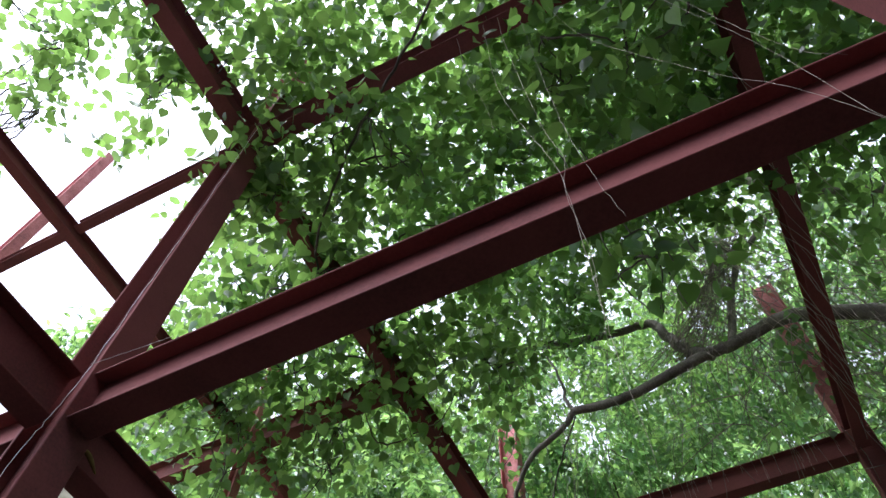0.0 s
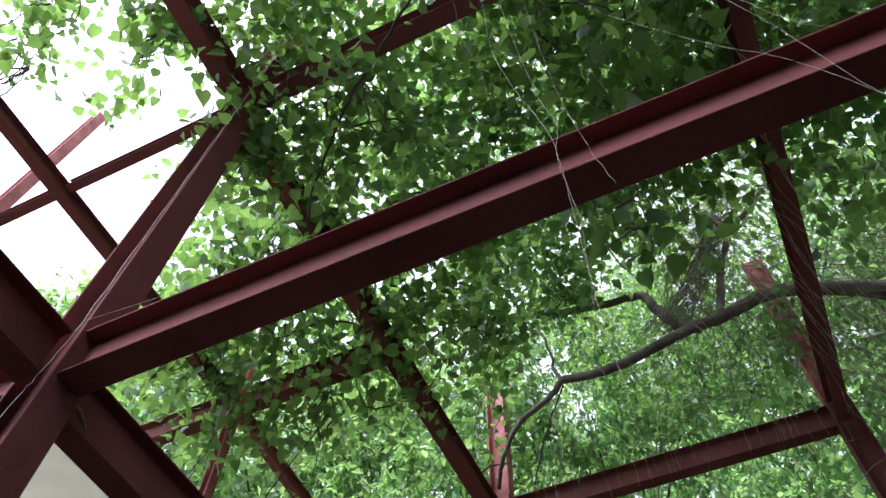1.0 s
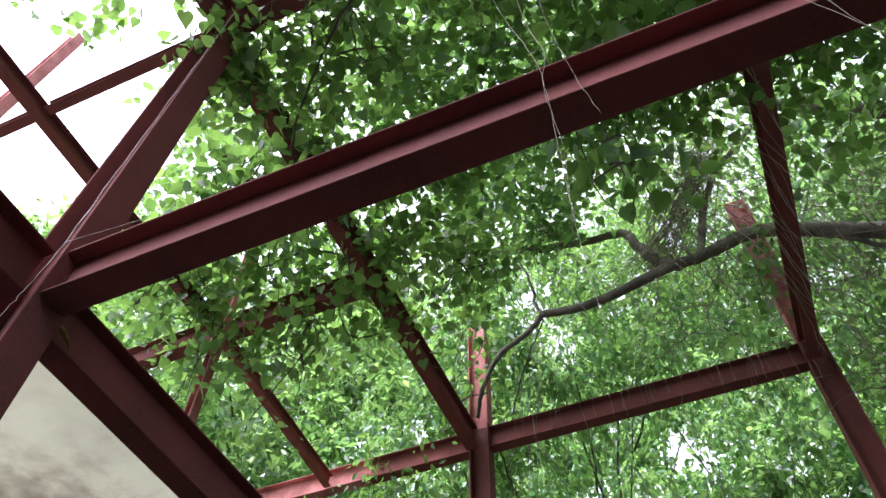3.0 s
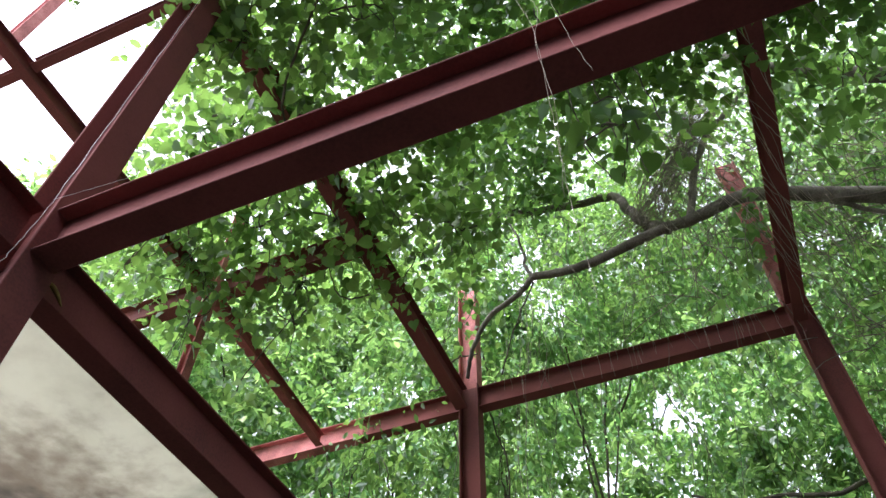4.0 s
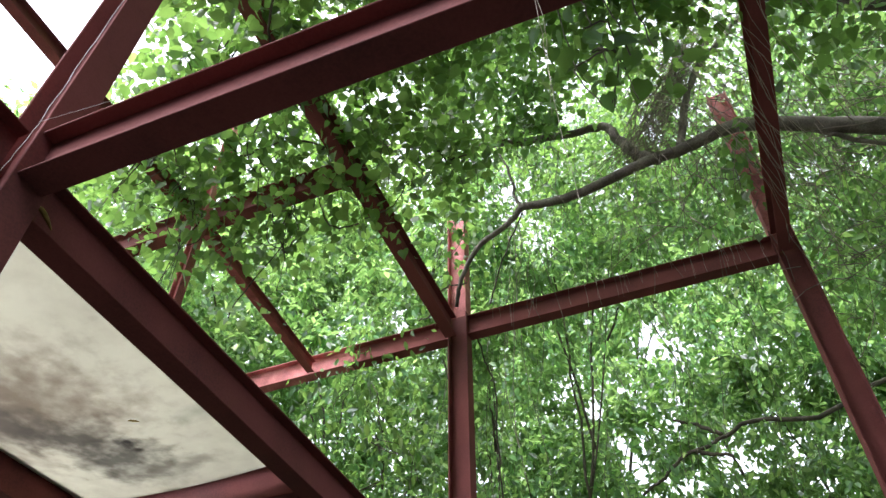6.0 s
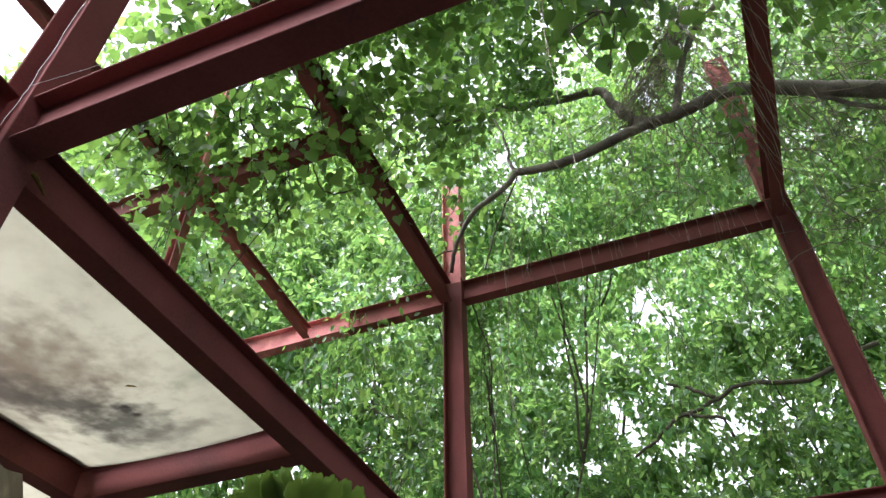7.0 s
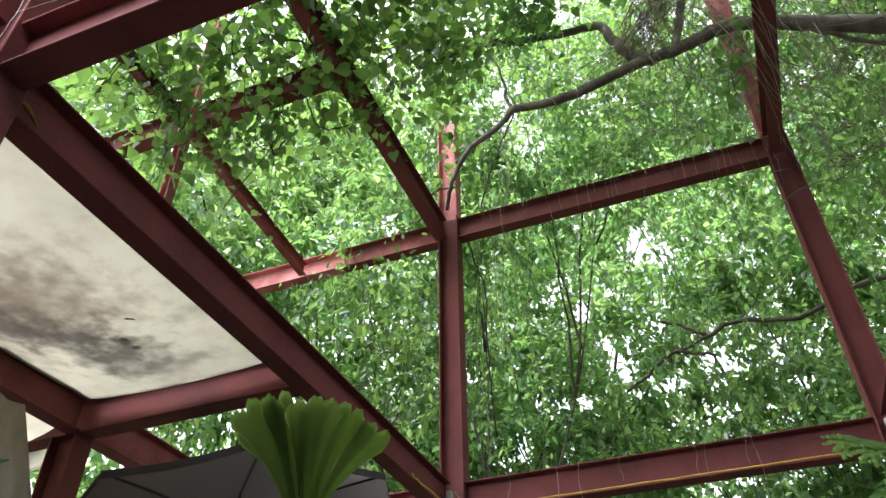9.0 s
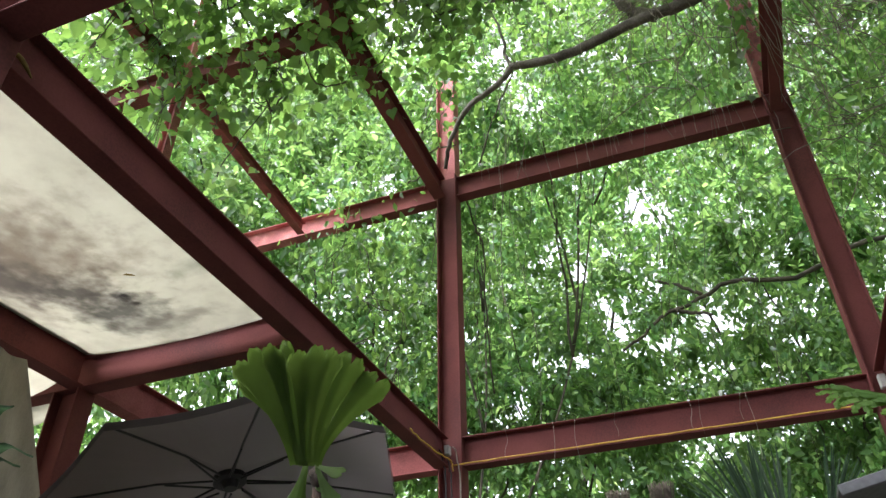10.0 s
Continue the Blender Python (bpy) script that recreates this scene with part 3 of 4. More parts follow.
reach = Vector((4.6, 13.7, 0))
for pts, r in (([(4.6, 12.9, 6.2), (3.0, 10.4, 7.6)] + [(1.418, 9.7, 6.996), (0.569, 9.7, 7.117), (-0.061, 9.7, 6.863), (-0.379, 9.7, 6.818), (-0.702, 9.7, 6.558), (-1.031, 9.7, 6.365)], 0.04),
               ([(-0.223, 9.7, 6.828), (-0.007, 9.7, 6.76), (0.273, 9.7, 6.67)], 0.032), ([(0.172, 9.7, 7.005), (-0.159, 9.7, 7.264), (-0.417, 9.7, 7.367)], 0.03)):
    limb(pts, r, 0.02, None, Vector((0, 0, 0)), STEM, name="tree_limb", label="dark crooked limb among the leaves")["category"] = "limb"
NEAR_TREE = "leafy tree whose drooping twigs reach over the steel frame"
for tx, ty, cen, rad, cl in (
    (-5.6, 7.4, (-4.9, 7.0, 8.6), (1.9, 1.2, 2.6), 70),
    (-7.2, 5.4, (-6.4, 5.2, 7.0), (1.4, 1.6, 2.4), 60),
    (-3.4, 8.9, (-2.9, 8.0, 9.8), (1.5, 1.1, 2.4), 60),
    (-3.35, 9.2, (-0.6, 8.4, 11.4), (2.8, 1.5, 2.2), 150),
    (3.8, 8.6, (3.6, 7.4, 9.6), (2.2, 1.5, 2.8), 120),
):
    tree(tx, ty, cen, rad, cl, 119, 0.6, 0.125, NEAR_TREE, BLADE, stem=0.03)
LOW_TREE = "young leafy tree growing low before the taller trees"
for tx, ty, cen, rad, cl in (
    (-4.1, 11.2, (-4.0, 10.4, 6.4), (1.9, 0.8, 2.2), 42),
    (-4.25, 11.6, (-1.6, 10.6, 5.8), (1.7, 0.8, 1.9), 34),
    (2.3, 11.4, (1.3, 10.6, 6.0), (1.7, 0.8, 2.2), 36),
    (4.6, 10.6, (4.4, 9.8, 6.2), (1.9, 0.9, 2.4), 28),
    (-8.2, 9.4, (-7.4, 8.8, 12.4), (2.2, 1.2, 2.8), 110),
    (-5.4, 10.0, (-5.6, 9.2, 12.6), (1.8, 1.0, 2.4), 90),
    (-7.4, 4.4, (-7.6, 5.2, 9.6), (1.8, 2.2, 2.4), 110),
):
    tree(tx, ty, cen, rad, cl, 140, 0.52, 0.13, LOW_TREE, BLADE, stem=0.05)

# the big grey-barked tree whose boughs cross behind the frame
FIG = Vector((5.6, 6.4, 0))
fig = tagged(empty("tree", Matrix.Translation(FIG)), "grey-barked tree with long boughs and hanging roots", "tree")
limb([(5.6, 6.4, -0.1), (5.4, 6.3, 3.0), (5.2, 6.1, 6.0), (5.0, 5.8, 9.5), (5.2, 5.6, 12.5)], 0.3, 0.12, fig, FIG, name="trunk", sides=14, label="stout grey trunk")
B = 5.2
limb([(5.25, 6.1, 5.6), (3.6, 5.4, 6.6), (2.27, B, 7.11), (1.79, B, 7.39), (1.115, B, 7.74), (0.54, B, 7.635), (0.14, B, 7.6), (-0.645, B, 7.425), (-1.22, B, 7.482)], 0.098, 0.042, fig, FIG, name="bough", sides=12, n=8, wobble=0.005, label="long curved grey bough")
limb([(-1.2, B, 7.482), (-1.357, B, 7.291), (-1.71, B, 7.047), (-1.92, 5.26, 6.72), (-2.03, 5.4, 6.5)], 0.036, 0.02, fig, FIG, name="bough", wobble=0.006, label="thin bough dropping to the steel beam")
limb([(-1.2, B, 7.47), (-1.256, B, 7.7), (-1.289, B, 8.1), (-1.5, 5.4, 9.0)], 0.022, 0.012, fig, FIG)
limb([(5.1, 5.9, 8.2), (3.8, 5.0, 8.0), (2.64, 4.6, 8.14), (1.89, 4.6, 8.83), (1.35, 4.6, 9.68)], 0.11, 0.05, fig, FIG, name="bough", sides=10, label="upper grey bough")
limb([(0.3, B, 7.59), (0.1, B, 7.75), (-0.05, B, 8.12), (-0.18, B, 8.41), (-0.78, B, 8.52), (-1.87, B, 8.92), (-3.12, B, 9.56)], 0.068, 0.03, fig, FIG, name="bough", label="forked grey bough")
limb([(0.5, B, 7.6), (0.75, B, 8.4), (1.01, B, 8.97), (1.46, B, 9.455), (1.82, B, 9.9)], 0.045, 0.03, fig, FIG)
limb([(5.1, 5.7, 10.2), (4.2, 4.2, 10.0), (3.2, 2.8, 9.8), (2.2, 1.8, 9.7)], 0.08, 0.03, fig, FIG, name="bough", label="grey bough reaching overhead")
limb([(1.6, B, 7.5), (2.2, 5.3, 7.0), (2.9, 5.4, 6.9)], 0.03, 0.012, fig, FIG)
u = rs.normal(size=(150, 3)) * np.array([1.7, 1.0, 1.3]) + np.array([3.6, 6.6, 9.6])
p = (u[:, None] + rs.normal(size=(150, 70, 3)) * np.array([0.35, 0.3, 0.35])).reshape(-1, 3)
over = rs.normal(size=(120, 3)) * np.array([1.0, 0.9, 0.4]) + np.array([2.6, 2.2, 9.6])
p = np.concatenate([p, (over[:, None] + rs.normal(size=(120, 80, 3)) * np.array([0.35, 0.35, 0.25])).reshape(-1, 3)])
roof = rs.normal(size=(80, 3)) * np.array([1.1, 1.2, 0.45]) + np.array([0.7, 2.3, 9.7])
roof = roof[roof[:, 0] > -1.0 + 0.3 * (2.3 - roof[:, 1])]
p = np.concatenate([p, (roof[:, None] + rs.normal(size=(len(roof), 80, 3)) * np.array([0.32, 0.32, 0.22])).reshape(-1, 3)])
far_roof = np.stack([rs.uniform(-2.5, 0.8, 60), rs.uniform(1.3, 4.4, 60), rs.uniform(8.9, 10.0, 60)], 1)
far_roof = far_roof[far_roof[:, 0] > -2.1 - 0.25 * (far_roof[:, 1] - 1.0)]
p = np.concatenate([p, (far_roof[:, None] + rs.normal(size=(len(far_roof), 80, 3)) * np.array([0.26, 0.26, 0.2])).reshape(-1, 3)])
p = keep(p[(p[:, 2] > 6.6)])
n = len(p)
leaf_mesh("crown", p - np.array(FIG), rs.normal(0, 0.55, (n, 3)) - np.array([0, 0, 0.6]), rs.normal(0, 0.55, (n, 3)) + np.array([0, -0.3, 0.7]), 0.11 * (0.6 + 0.8 * rs.rand(n)), OVAL, TREE, fig, "dense small green leaves")


def strands(name, label, starts, drop, r, mat, sway=0.05, lean=(0, 0, 0), category="roots", steps=6):
    """Many thin hanging strands, uncountable, as one mesh."""
    verts, faces = [], []
    for s in starts:
        n = steps
        d = drop * random.uniform(0.4, 1.2)
        q, pts = Vector(s), []
        a, b = random.uniform(0, 6), random.uniform(3, 7)
        for i in range(n + 1):
            t = i / n
            pts.append(q + Vector((sway * math.sin(a + b * t) + lean[0] * t * d, sway * math.cos(a * 2 + b * t) + lean[1] * t * d, (-1 + lean[2]) * d * t)))
        tube_data(pts, r * random.uniform(0.6, 1.3), 4, verts, faces)
    return tagged(raw(name, verts, faces, mat, smooth=True), label, category, kind="stuff")


# root tangle under the boughs
strands("aerial_roots", "tangle of thin brown roots hanging from the grey boughs", [(random.gauss(0.62, 0.2), B + random.uniform(-0.25, 0.25), random.uniform(7.9, 9.9)) for _ in range(90)], 1.2, 0.0042, TANGLE, 0.12)
verts, faces = [], []
for i in range(90):
    o = Vector((random.gauss(0, 0.08), random.gauss(0, 0.08), random.gauss(0, 0.05)))
    w = Vector((random.gauss(0, 0.1), random.gauss(0, 0.06), random.gauss(0, 0.08)))
    tube_data(curve_points([Vector((1.1, 5.1, 9.45)) + o + w, Vector((0.79, 5.1, 8.86)) + o, Vector((0.55, 5.1, 8.45)) + o - w, Vector((0.25, 5.15, 7.95)) + o * 2, Vector((0.0 + random.gauss(0, 0.2), 5.2, 7.7 + random.gauss(0, 0.15)))], 4, 0.02), random.uniform(0.0018, 0.0042), 4, verts, faces)
tagged(raw("aerial_roots", verts, faces, TANGLE, smooth=True), "thick twisted bundle of brown roots hanging onto the bough", "roots", kind="stuff")
strands("aerial_roots", "sparse thin roots hanging from the grey boughs", [(random.uniform(-1.5, 2.6), B + random.uniform(-0.2, 0.4), random.uniform(7.2, 9.0)) for _ in range(90)], 1.6, 0.003, TANGLE, 0.07)
# strands drooping over the upper back beam, round the upper side beam
strands("aerial_roots", "dry thin roots drooping over the upper steel beam", [(random.uniform(-1.8, 1.0), 5.545 - random.uniform(0, 0.03), 6.515) for _ in range(34)], 0.32, 0.0016, ROOT, 0.005)
verts, faces = [], []
for i in range(26):
    y = random.uniform(1.6, 4.6)
    dy = random.uniform(0.5, 1.1)
    x0, x1 = random.uniform(0.85, 0.98), random.uniform(1.1, 1.3)
    tube_data(curve_points([(x0 - 0.25, y - 0.25, 6.75), (x0, y, 6.3), (1.088, y + dy * 0.6, 6.235), (x1, y + dy, 6.2), (x1 + 0.2, y + dy + 0.4, 6.0)], 4, 0.006), random.uniform(0.0014, 0.003), 4, verts, faces)
tagged(raw("aerial_roots", verts, faces, ROOT, smooth=True), "pale dry roots slung slanting across the upper steel beam", "roots", kind="stuff")


def vine(x0, x1, y0, y1, z0, z1, n, size, label, flat=0.8, cluster=0.2, stems=10, hang=0.45, outline=HEART):
    """Heart-shaped leaves in clusters on thin twining stems."""
    o = np.array([(x0 + x1) / 2, (y0 + y1) / 2, z0])
    ob = empty("climbing_vine", Matrix.Translation(o))
    k = max(8, n // 24)
    c = np.stack([rs.uniform(x0, x1, k), rs.uniform(y0, y1, k), rs.uniform(z0, z1, k)], 1)
    p = keep(c[rs.randint(0, k, n)] + rs.normal(size=(n, 3)) * cluster)
    n = len(p)
    ax = rs.normal(0, 0.6, (n, 3)) - np.array([0, 0.0, hang])
    nr = rs.normal(0, 0.45, (n, 3)) + np.array([0, -0.2, flat])
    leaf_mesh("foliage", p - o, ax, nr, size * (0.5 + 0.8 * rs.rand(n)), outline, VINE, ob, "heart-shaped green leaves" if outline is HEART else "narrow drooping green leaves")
    org = Vector(o)
    for i in range(stems):
        a = Vector(c[rs.randint(k)])
        near = sorted(range(k), key=lambda j: (Vector(c[j]) - a).length)
        b = Vector(c[near[min(k - 1, 6)]])
        mid = (a + b) / 2 + Vector((random.uniform(-0.1, 0.1), random.uniform(-0.1, 0.1), random.uniform(-0.15, 0.1)))
        limb([a, mid, b, b + Vector((random.uniform(-0.1, 0.1), 0, -random.uniform(0.1, 0.5)))], random.uniform(0.004, 0.009), 0.003, ob, org, STEM, "stem", 5, 6, 0.008)
    return tagged(ob, label, "vine")


OVERHEAD = "climbing vine with heart-shaped leaves spread over the upper steel beams"
HANGING = "vine with heart-shaped leaves hanging from the upper steel beams"
vine(-2.0, 1.2, 1.2, 3.2, 6.5, 7.8, 7200, 0.098, OVERHEAD, stems=16)
vine(0.9, 2.6, 1.2, 3.0, 6.5, 7.8, 2500, 0.1, OVERHEAD, 0.7)
vine(1.2, 4.2, -0.4, 4.2, 6.4, 8.2, 5600, 0.11, OVERHEAD, stems=16)
vine(-1.9, 1.4, -1.2, 1.1, 6.7, 8.2, 6600, 0.098, OVERHEAD, stems=16)
vine(-2.0, 1.2, 3.6, 5.2, 8.7, 10.0, 3400, 0.085, OVERHEAD)
vine(-3.9, -2.8, 2.3, 3.2, 6.1, 7.3, 900, 0.1, HANGING, 0.6, stems=14)
vine(-2.9, -2.2, 2.3, 3.1, 6.6, 7.6, 420, 0.1, HANGING, 0.6)
vine(-3.4, -2.3, 1.5, 2.5, 6.9, 7.7, 900, 0.1, OVERHEAD, 0.8)
vine(-3.6, -2.2, 3.4, 4.6, 7.0, 8.4, 1100, 0.1, OVERHEAD, 0.6)
vine(-5.4, -3.6, 2.4, 4.2, 6.2, 8.0, 1300, 0.105, OVERHEAD, 0.6)
vine(-2.4, -1.5, 2.9, 3.8, 5.9, 7.0, 600, 0.1, HANGING, 0.4)
vine(-1.85, -1.2, 3.5, 4.6, 6.5, 7.5, 820, 0.095, HANGING, 0.3, 0.13)
vine(-2.0, -0.5, 3.7, 4.9, 8.0, 9.2, 1300, 0.095, HANGING, 0.3, 0.18)
vine(-1.5, -0.2, 4.7, 5.1, 8.2, 8.6, 260, 0.09, HANGING, 0.3, 0.12)
vine(-3.4, -2.5, 5.3, 6.0, 3.9, 6.6, 900, 0.1, "vine with narrow drooping leaves hanging behind the steel frame", 0.3, 0.16, 12, 0.9, BLADE)
vine(-3.1, -2.7, 3.2, 3.5, 5.0, 6.3, 230, 0.085, HANGING, 0.3, 0.12, 8, 0.8)
vine(-4.0, -2.9, 2.2, 3.1, 6.0, 6.9, 300, 0.095, HANGING, 0.6, 0.18, 10)
cluster = vine(-0.2, 0.28, 2.05, 2.35, 4.8, 5.3, 54, 0.12, HANGING, 0.1, 0.1, 4, 0.9)
for dx in (-0.15, 0.0, 0.12, 0.24):
    limb([(dx - 0.1, 2.25, 7.0), (dx - 0.05, 2.2, 6.2), (dx, 2.2, 5.5), (dx + 0.03, 2.2, 4.85)], 0.007, 0.004, cluster, Vector((0.04, 2.2, 4.8)), STEM, "stem", 5, 6, 0.012)
vine(-0.3, 1.1, 0.9, 1.6, 5.5, 6.6, 480, 0.12, HANGING, 0.3, 0.2, 8, 0.7)
vine(0.7, 2.3, -0.7, 1.0, 6.3, 7.3, 1500, 0.1, OVERHEAD, 0.7)
vine(-2.5, -1.7, 0.7, 2.4, 6.0, 7.4, 800, 0.098, HANGING, 0.7)
vine(-3.6, -3.15, 2.85, 3.2, 5.4, 6.4, 190, 0.09, HANGING, 0.4, 0.11, 6, 0.7)
JOINT = "vine with heart-shaped leaves trailing over the upper steel joint"
vine(-2.3, -1.7, 0.95, 1.55, 5.85, 6.3, 300, 0.092, JOINT, 0.6, 0.13, 8)
vine(-1.7, -0.9, 0.85, 1.7, 5.95, 6.35, 240, 0.092, JOINT, 0.6, 0.14, 8)
vine(-2.2, -1.7, 1.6, 2.6, 5.9, 6.3, 260, 0.092, JOINT, 0.6, 0.13, 8)
vine(-2.3, -1.7, -0.8, 0.8, 6.5, 7.4, 560, 0.1, OVERHEAD, 0.9)
vine(-3.3, -2.2, 0.3, 0.75, 6.8, 7.2, 240, 0.1, OVERHEAD, 1.2, 0.1)
vine(-3.8, -2.2, -0.6, 0.2, 6.8, 7.5, 520, 0.1, OVERHEAD, 1.2, 0.13)
vine(-4.4, -3.6, 0.0, 0.35, 6.9, 7.2, 80, 0.1, OVERHEAD, 1.2, 0.1)

vine(0.8, 1.3, 5.2, 5.6, 6.7, 8.4, 150, 0.1, HANGING, 0.4, 0.14, 4)
vine(-2.3, -1.8, 5.1, 5.5, 6.7, 8.0, 150, 0.1, HANGING, 0.4, 0.14, 4)
DROOP = "vine with narrow drooping leaves hanging beside the grey boughs"
vine(1.3, 2.6, 5.7, 6.5, 4.6, 6.6, 620, 0.1, DROOP, 0.3, 0.18, 0, 0.9, BLADE)
vine(1.5, 3.4, 5.7, 6.7, 6.4, 9.2, 1000, 0.1, DROOP, 0.3, 0.2, 0, 0.9, BLADE)
vine(-1.8, 1.2, 5.7, 7.2, 8.6, 10.6, 2400, 0.075, HANGING, 0.4, 0.2, 8)

# long bare stems of the vine
stem_set = [
    [(-2.15, 2.2, 6.1), (-1.94, 1.77, 6.0), (-1.39, 1.27, 6.0), (-0.9, 0.95, 6.02), (-0.52, 0.68, 6.1), (-0.3, 0.3, 6.6)],
    [(-1.98, 5.75, 6.5), (-1.9, 5.85, 6.1), (-1.82, 5.9, 5.74), (-1.83, 5.9, 5.1), (-1.79, 5.9, 4.2)],
    [(-2.5, 5.5, 6.55), (-2.3, 5.4, 6.5), (-2.15, 5.35, 6.75), (-1.95, 5.5, 6.9)],
    [(-1.2, 5.25, 7.46), (-1.5, 5.4, 7.0), (-1.7, 5.5, 6.52)],
    [(-3.4, 3.1, 7.2), (-3.1, 3.0, 6.6), (-2.7, 3.1, 6.75), (-2.2, 3.25, 6.55)],
]
for pts in stem_set:
    v, f = tube_data(curve_points(pts, 7, 0.01), 0.009, 6)
    tagged(raw("vine_stem", v, f, STEM, smooth=True), "long bare dark vine stem trailing among the beams", "vine stem")

# hanging leafy strands before the trees
verts, faces, lp, la, ln, ls = [], [], [], [], [], []
for i in range(110):
    x, y = random.uniform(-3.2, 4.6), random.uniform(6.6, 9.6)
    zt, d = random.uniform(8.0, 12.5), random.uniform(1.8, 5.0)
    q = [Vector((x + 0.12 * math.sin(k * 0.9 + i), y + 0.08 * math.cos(k * 1.3 + i), zt - d * k / 8)) for k in range(9)]
    tube_data(q, 0.004, 4, verts, faces)
    for k in range(int(d * 13)):
        t = random.random() ** 0.8 * 8
        a = q[int(t) if t < 8 else 7]
        b = q[min(8, int(t) + 1)]
        c = a.lerp(b, t % 1) + Vector((random.gauss(0, 0.06), random.gauss(0, 0.06), 0))
        lp.append(tuple(c))
        la.append((random.gauss(0, 0.5), random.gauss(0, 0.5), -0.9))
        ln.append((random.gauss(0, 0.6), -0.6 + random.gauss(0, 0.5), 0.5))
        ls.append(random.uniform(0.06, 0.12))
lp, la, ln, ls = np.array(lp), np.array(la), np.array(ln), np.array(ls)
stay = keep(np.concatenate([lp, la, ln, ls[:, None]], 1))
lp, la, ln, ls = stay[:, :3], stay[:, 3:6], stay[:, 6:9], stay[:, 9]
trail = raw("trailing_creeper", verts, faces, STEM, smooth=True)
tagged(trail, "thin leafy creepers trailing down before the trees", "creeper", kind="stuff")
leaf_mesh("foliage", lp, la, ln, ls, OVAL, TREE, trail, "small hanging green leaves")

# dense dead twigs among the boughs
verts, faces = [], []
for i in range(420):
    a = Vector((random.uniform(0.2, 4.2) if i < 230 else random.uniform(1.3, 3.4), random.uniform(4.7, 6.4), random.uniform(6.7, 9.6) if i < 230 else random.uniform(5.6, 9.2)))
    d = Vector((random.gauss(0, 0.45), random.gauss(0, 0.2), random.gauss(-0.1, 0.35)))
    b = a + d * random.uniform(0.6, 1.5)
    tube_data(curve_points([a, a.lerp(b, 0.5) + Vector((random.gauss(0, 0.1), 0, random.gauss(0.05, 0.12))), b], 4, 0.01), [0.006, 0.0055, 0.005, 0.0045, 0.004, 0.0035, 0.003, 0.0025, 0.002], 4, verts, faces)
tagged(raw("dead_twigs", verts, faces, TANGLE, smooth=True), "tangle of bare brown twigs among the grey boughs", "twigs", kind="stuff")


# ---- strings and cables ----
def string(points, r, mat, name, label, category, n=8, sides=5, wobble=0.004):
    pts = curve_points(points, n, wobble)
    if isinstance(r, tuple):
        r = [r[0] + (r[1] - r[0]) * (i / (len(pts) - 1)) ** 2 for i in range(len(pts))]
    v, f = tube_data(pts, r, sides)
    return tagged(raw(name, v, f, mat, smooth=True), label, category)


DRY = "pale dry root dangling across the overhead beam"
ROOTS = [
    [(-0.32, 1.0, 6.26), (-0.3, 0.96, 5.6), (-0.27, 0.93, 4.7), (-0.19, 0.92, 4.04), (-0.12, 0.92, 3.61), (-0.11, 0.93, 3.26), (-0.11, 0.93, 2.81), (-0.1, 0.93, 2.36)],
    [(-0.22, 1.0, 6.26), (-0.2, 0.95, 5.4), (-0.13, 0.92, 4.0), (-0.09, 0.92, 3.67), (-0.115, 0.92, 3.42), (-0.1, 0.93, 3.1), (-0.12, 0.93, 2.7)],
    [(-0.1, 1.0, 6.26), (-0.07, 0.94, 4.3), (-0.05, 0.92, 3.75), (-0.02, 0.92, 3.39), (0.01, 0.92, 3.16)],
    [(0.05, 1.0, 6.26), (0.15, 0.95, 4.9), (0.38, 0.93, 3.94), (0.53, 0.92, 3.48), (0.62, 0.93, 3.14), (0.7, 0.95, 2.8)],
    [(0.45, 1.0, 6.26), (0.52, 0.95, 4.8), (0.56, 0.93, 4.2), (0.59, 0.92, 3.72), (0.62, 0.93, 3.14), (0.72, 0.95, 2.8)],
    [(0.5, 1.0, 6.26), (0.57, 0.95, 4.6), (0.63, 0.92, 3.73), (0.71, 0.93, 3.54)],
    [(-0.5, 1.0, 6.26), (-0.42, 0.95, 5.2), (-0.33, 0.93, 4.5), (-0.3, 0.92, 4.1)],
]
for k, pts in enumerate(ROOTS):
    string(pts, (0.001, 0.0004) if k < 2 else (0.0007, 0.0004), ROOT, "hanging_root", DRY, "root", wobble=0.002)
string([(-1.93, 0.94, 6.2), (-1.92, 0.93, 4.98), (-1.925, 0.93, 4.18), (-1.935, 0.93, 3.66), (-1.97, 0.93, 3.41), (-2.01, 0.93, 3.19), (-2.02, 0.93, 2.6), (-2.02, 0.93, 0.0)], 0.001, WHITE, "thin_cable", "thin white cable running down the steel column", "cable", wobble=0.003)
string([(-1.935, 0.93, 3.67), (-1.75, 0.955, 3.69), (-1.62, 0.975, 3.712)], 0.001, WHITE, "thin_cable", "thin white cable tied round the column at the beam", "cable", wobble=0.001)
string([(-2.05, 5.535, 3.47), (-1.0, 5.545, 3.476), (0.0, 5.545, 3.474), (0.98, 5.545, 3.478)], 0.006, YELLOW, "yellow_cable", "yellow cable lying along the lower steel beam", "cable", wobble=0.002)
string([(-2.085, 4.75, 3.478), (-2.085, 5.0, 3.476), (-2.08, 5.3, 3.49), (-2.06, 5.5, 3.5), (-2.05, 5.53, 3.42)], 0.006, YELLOW, "yellow_cable", "yellow cable hooked round the steel joint", "cable", wobble=0.004)
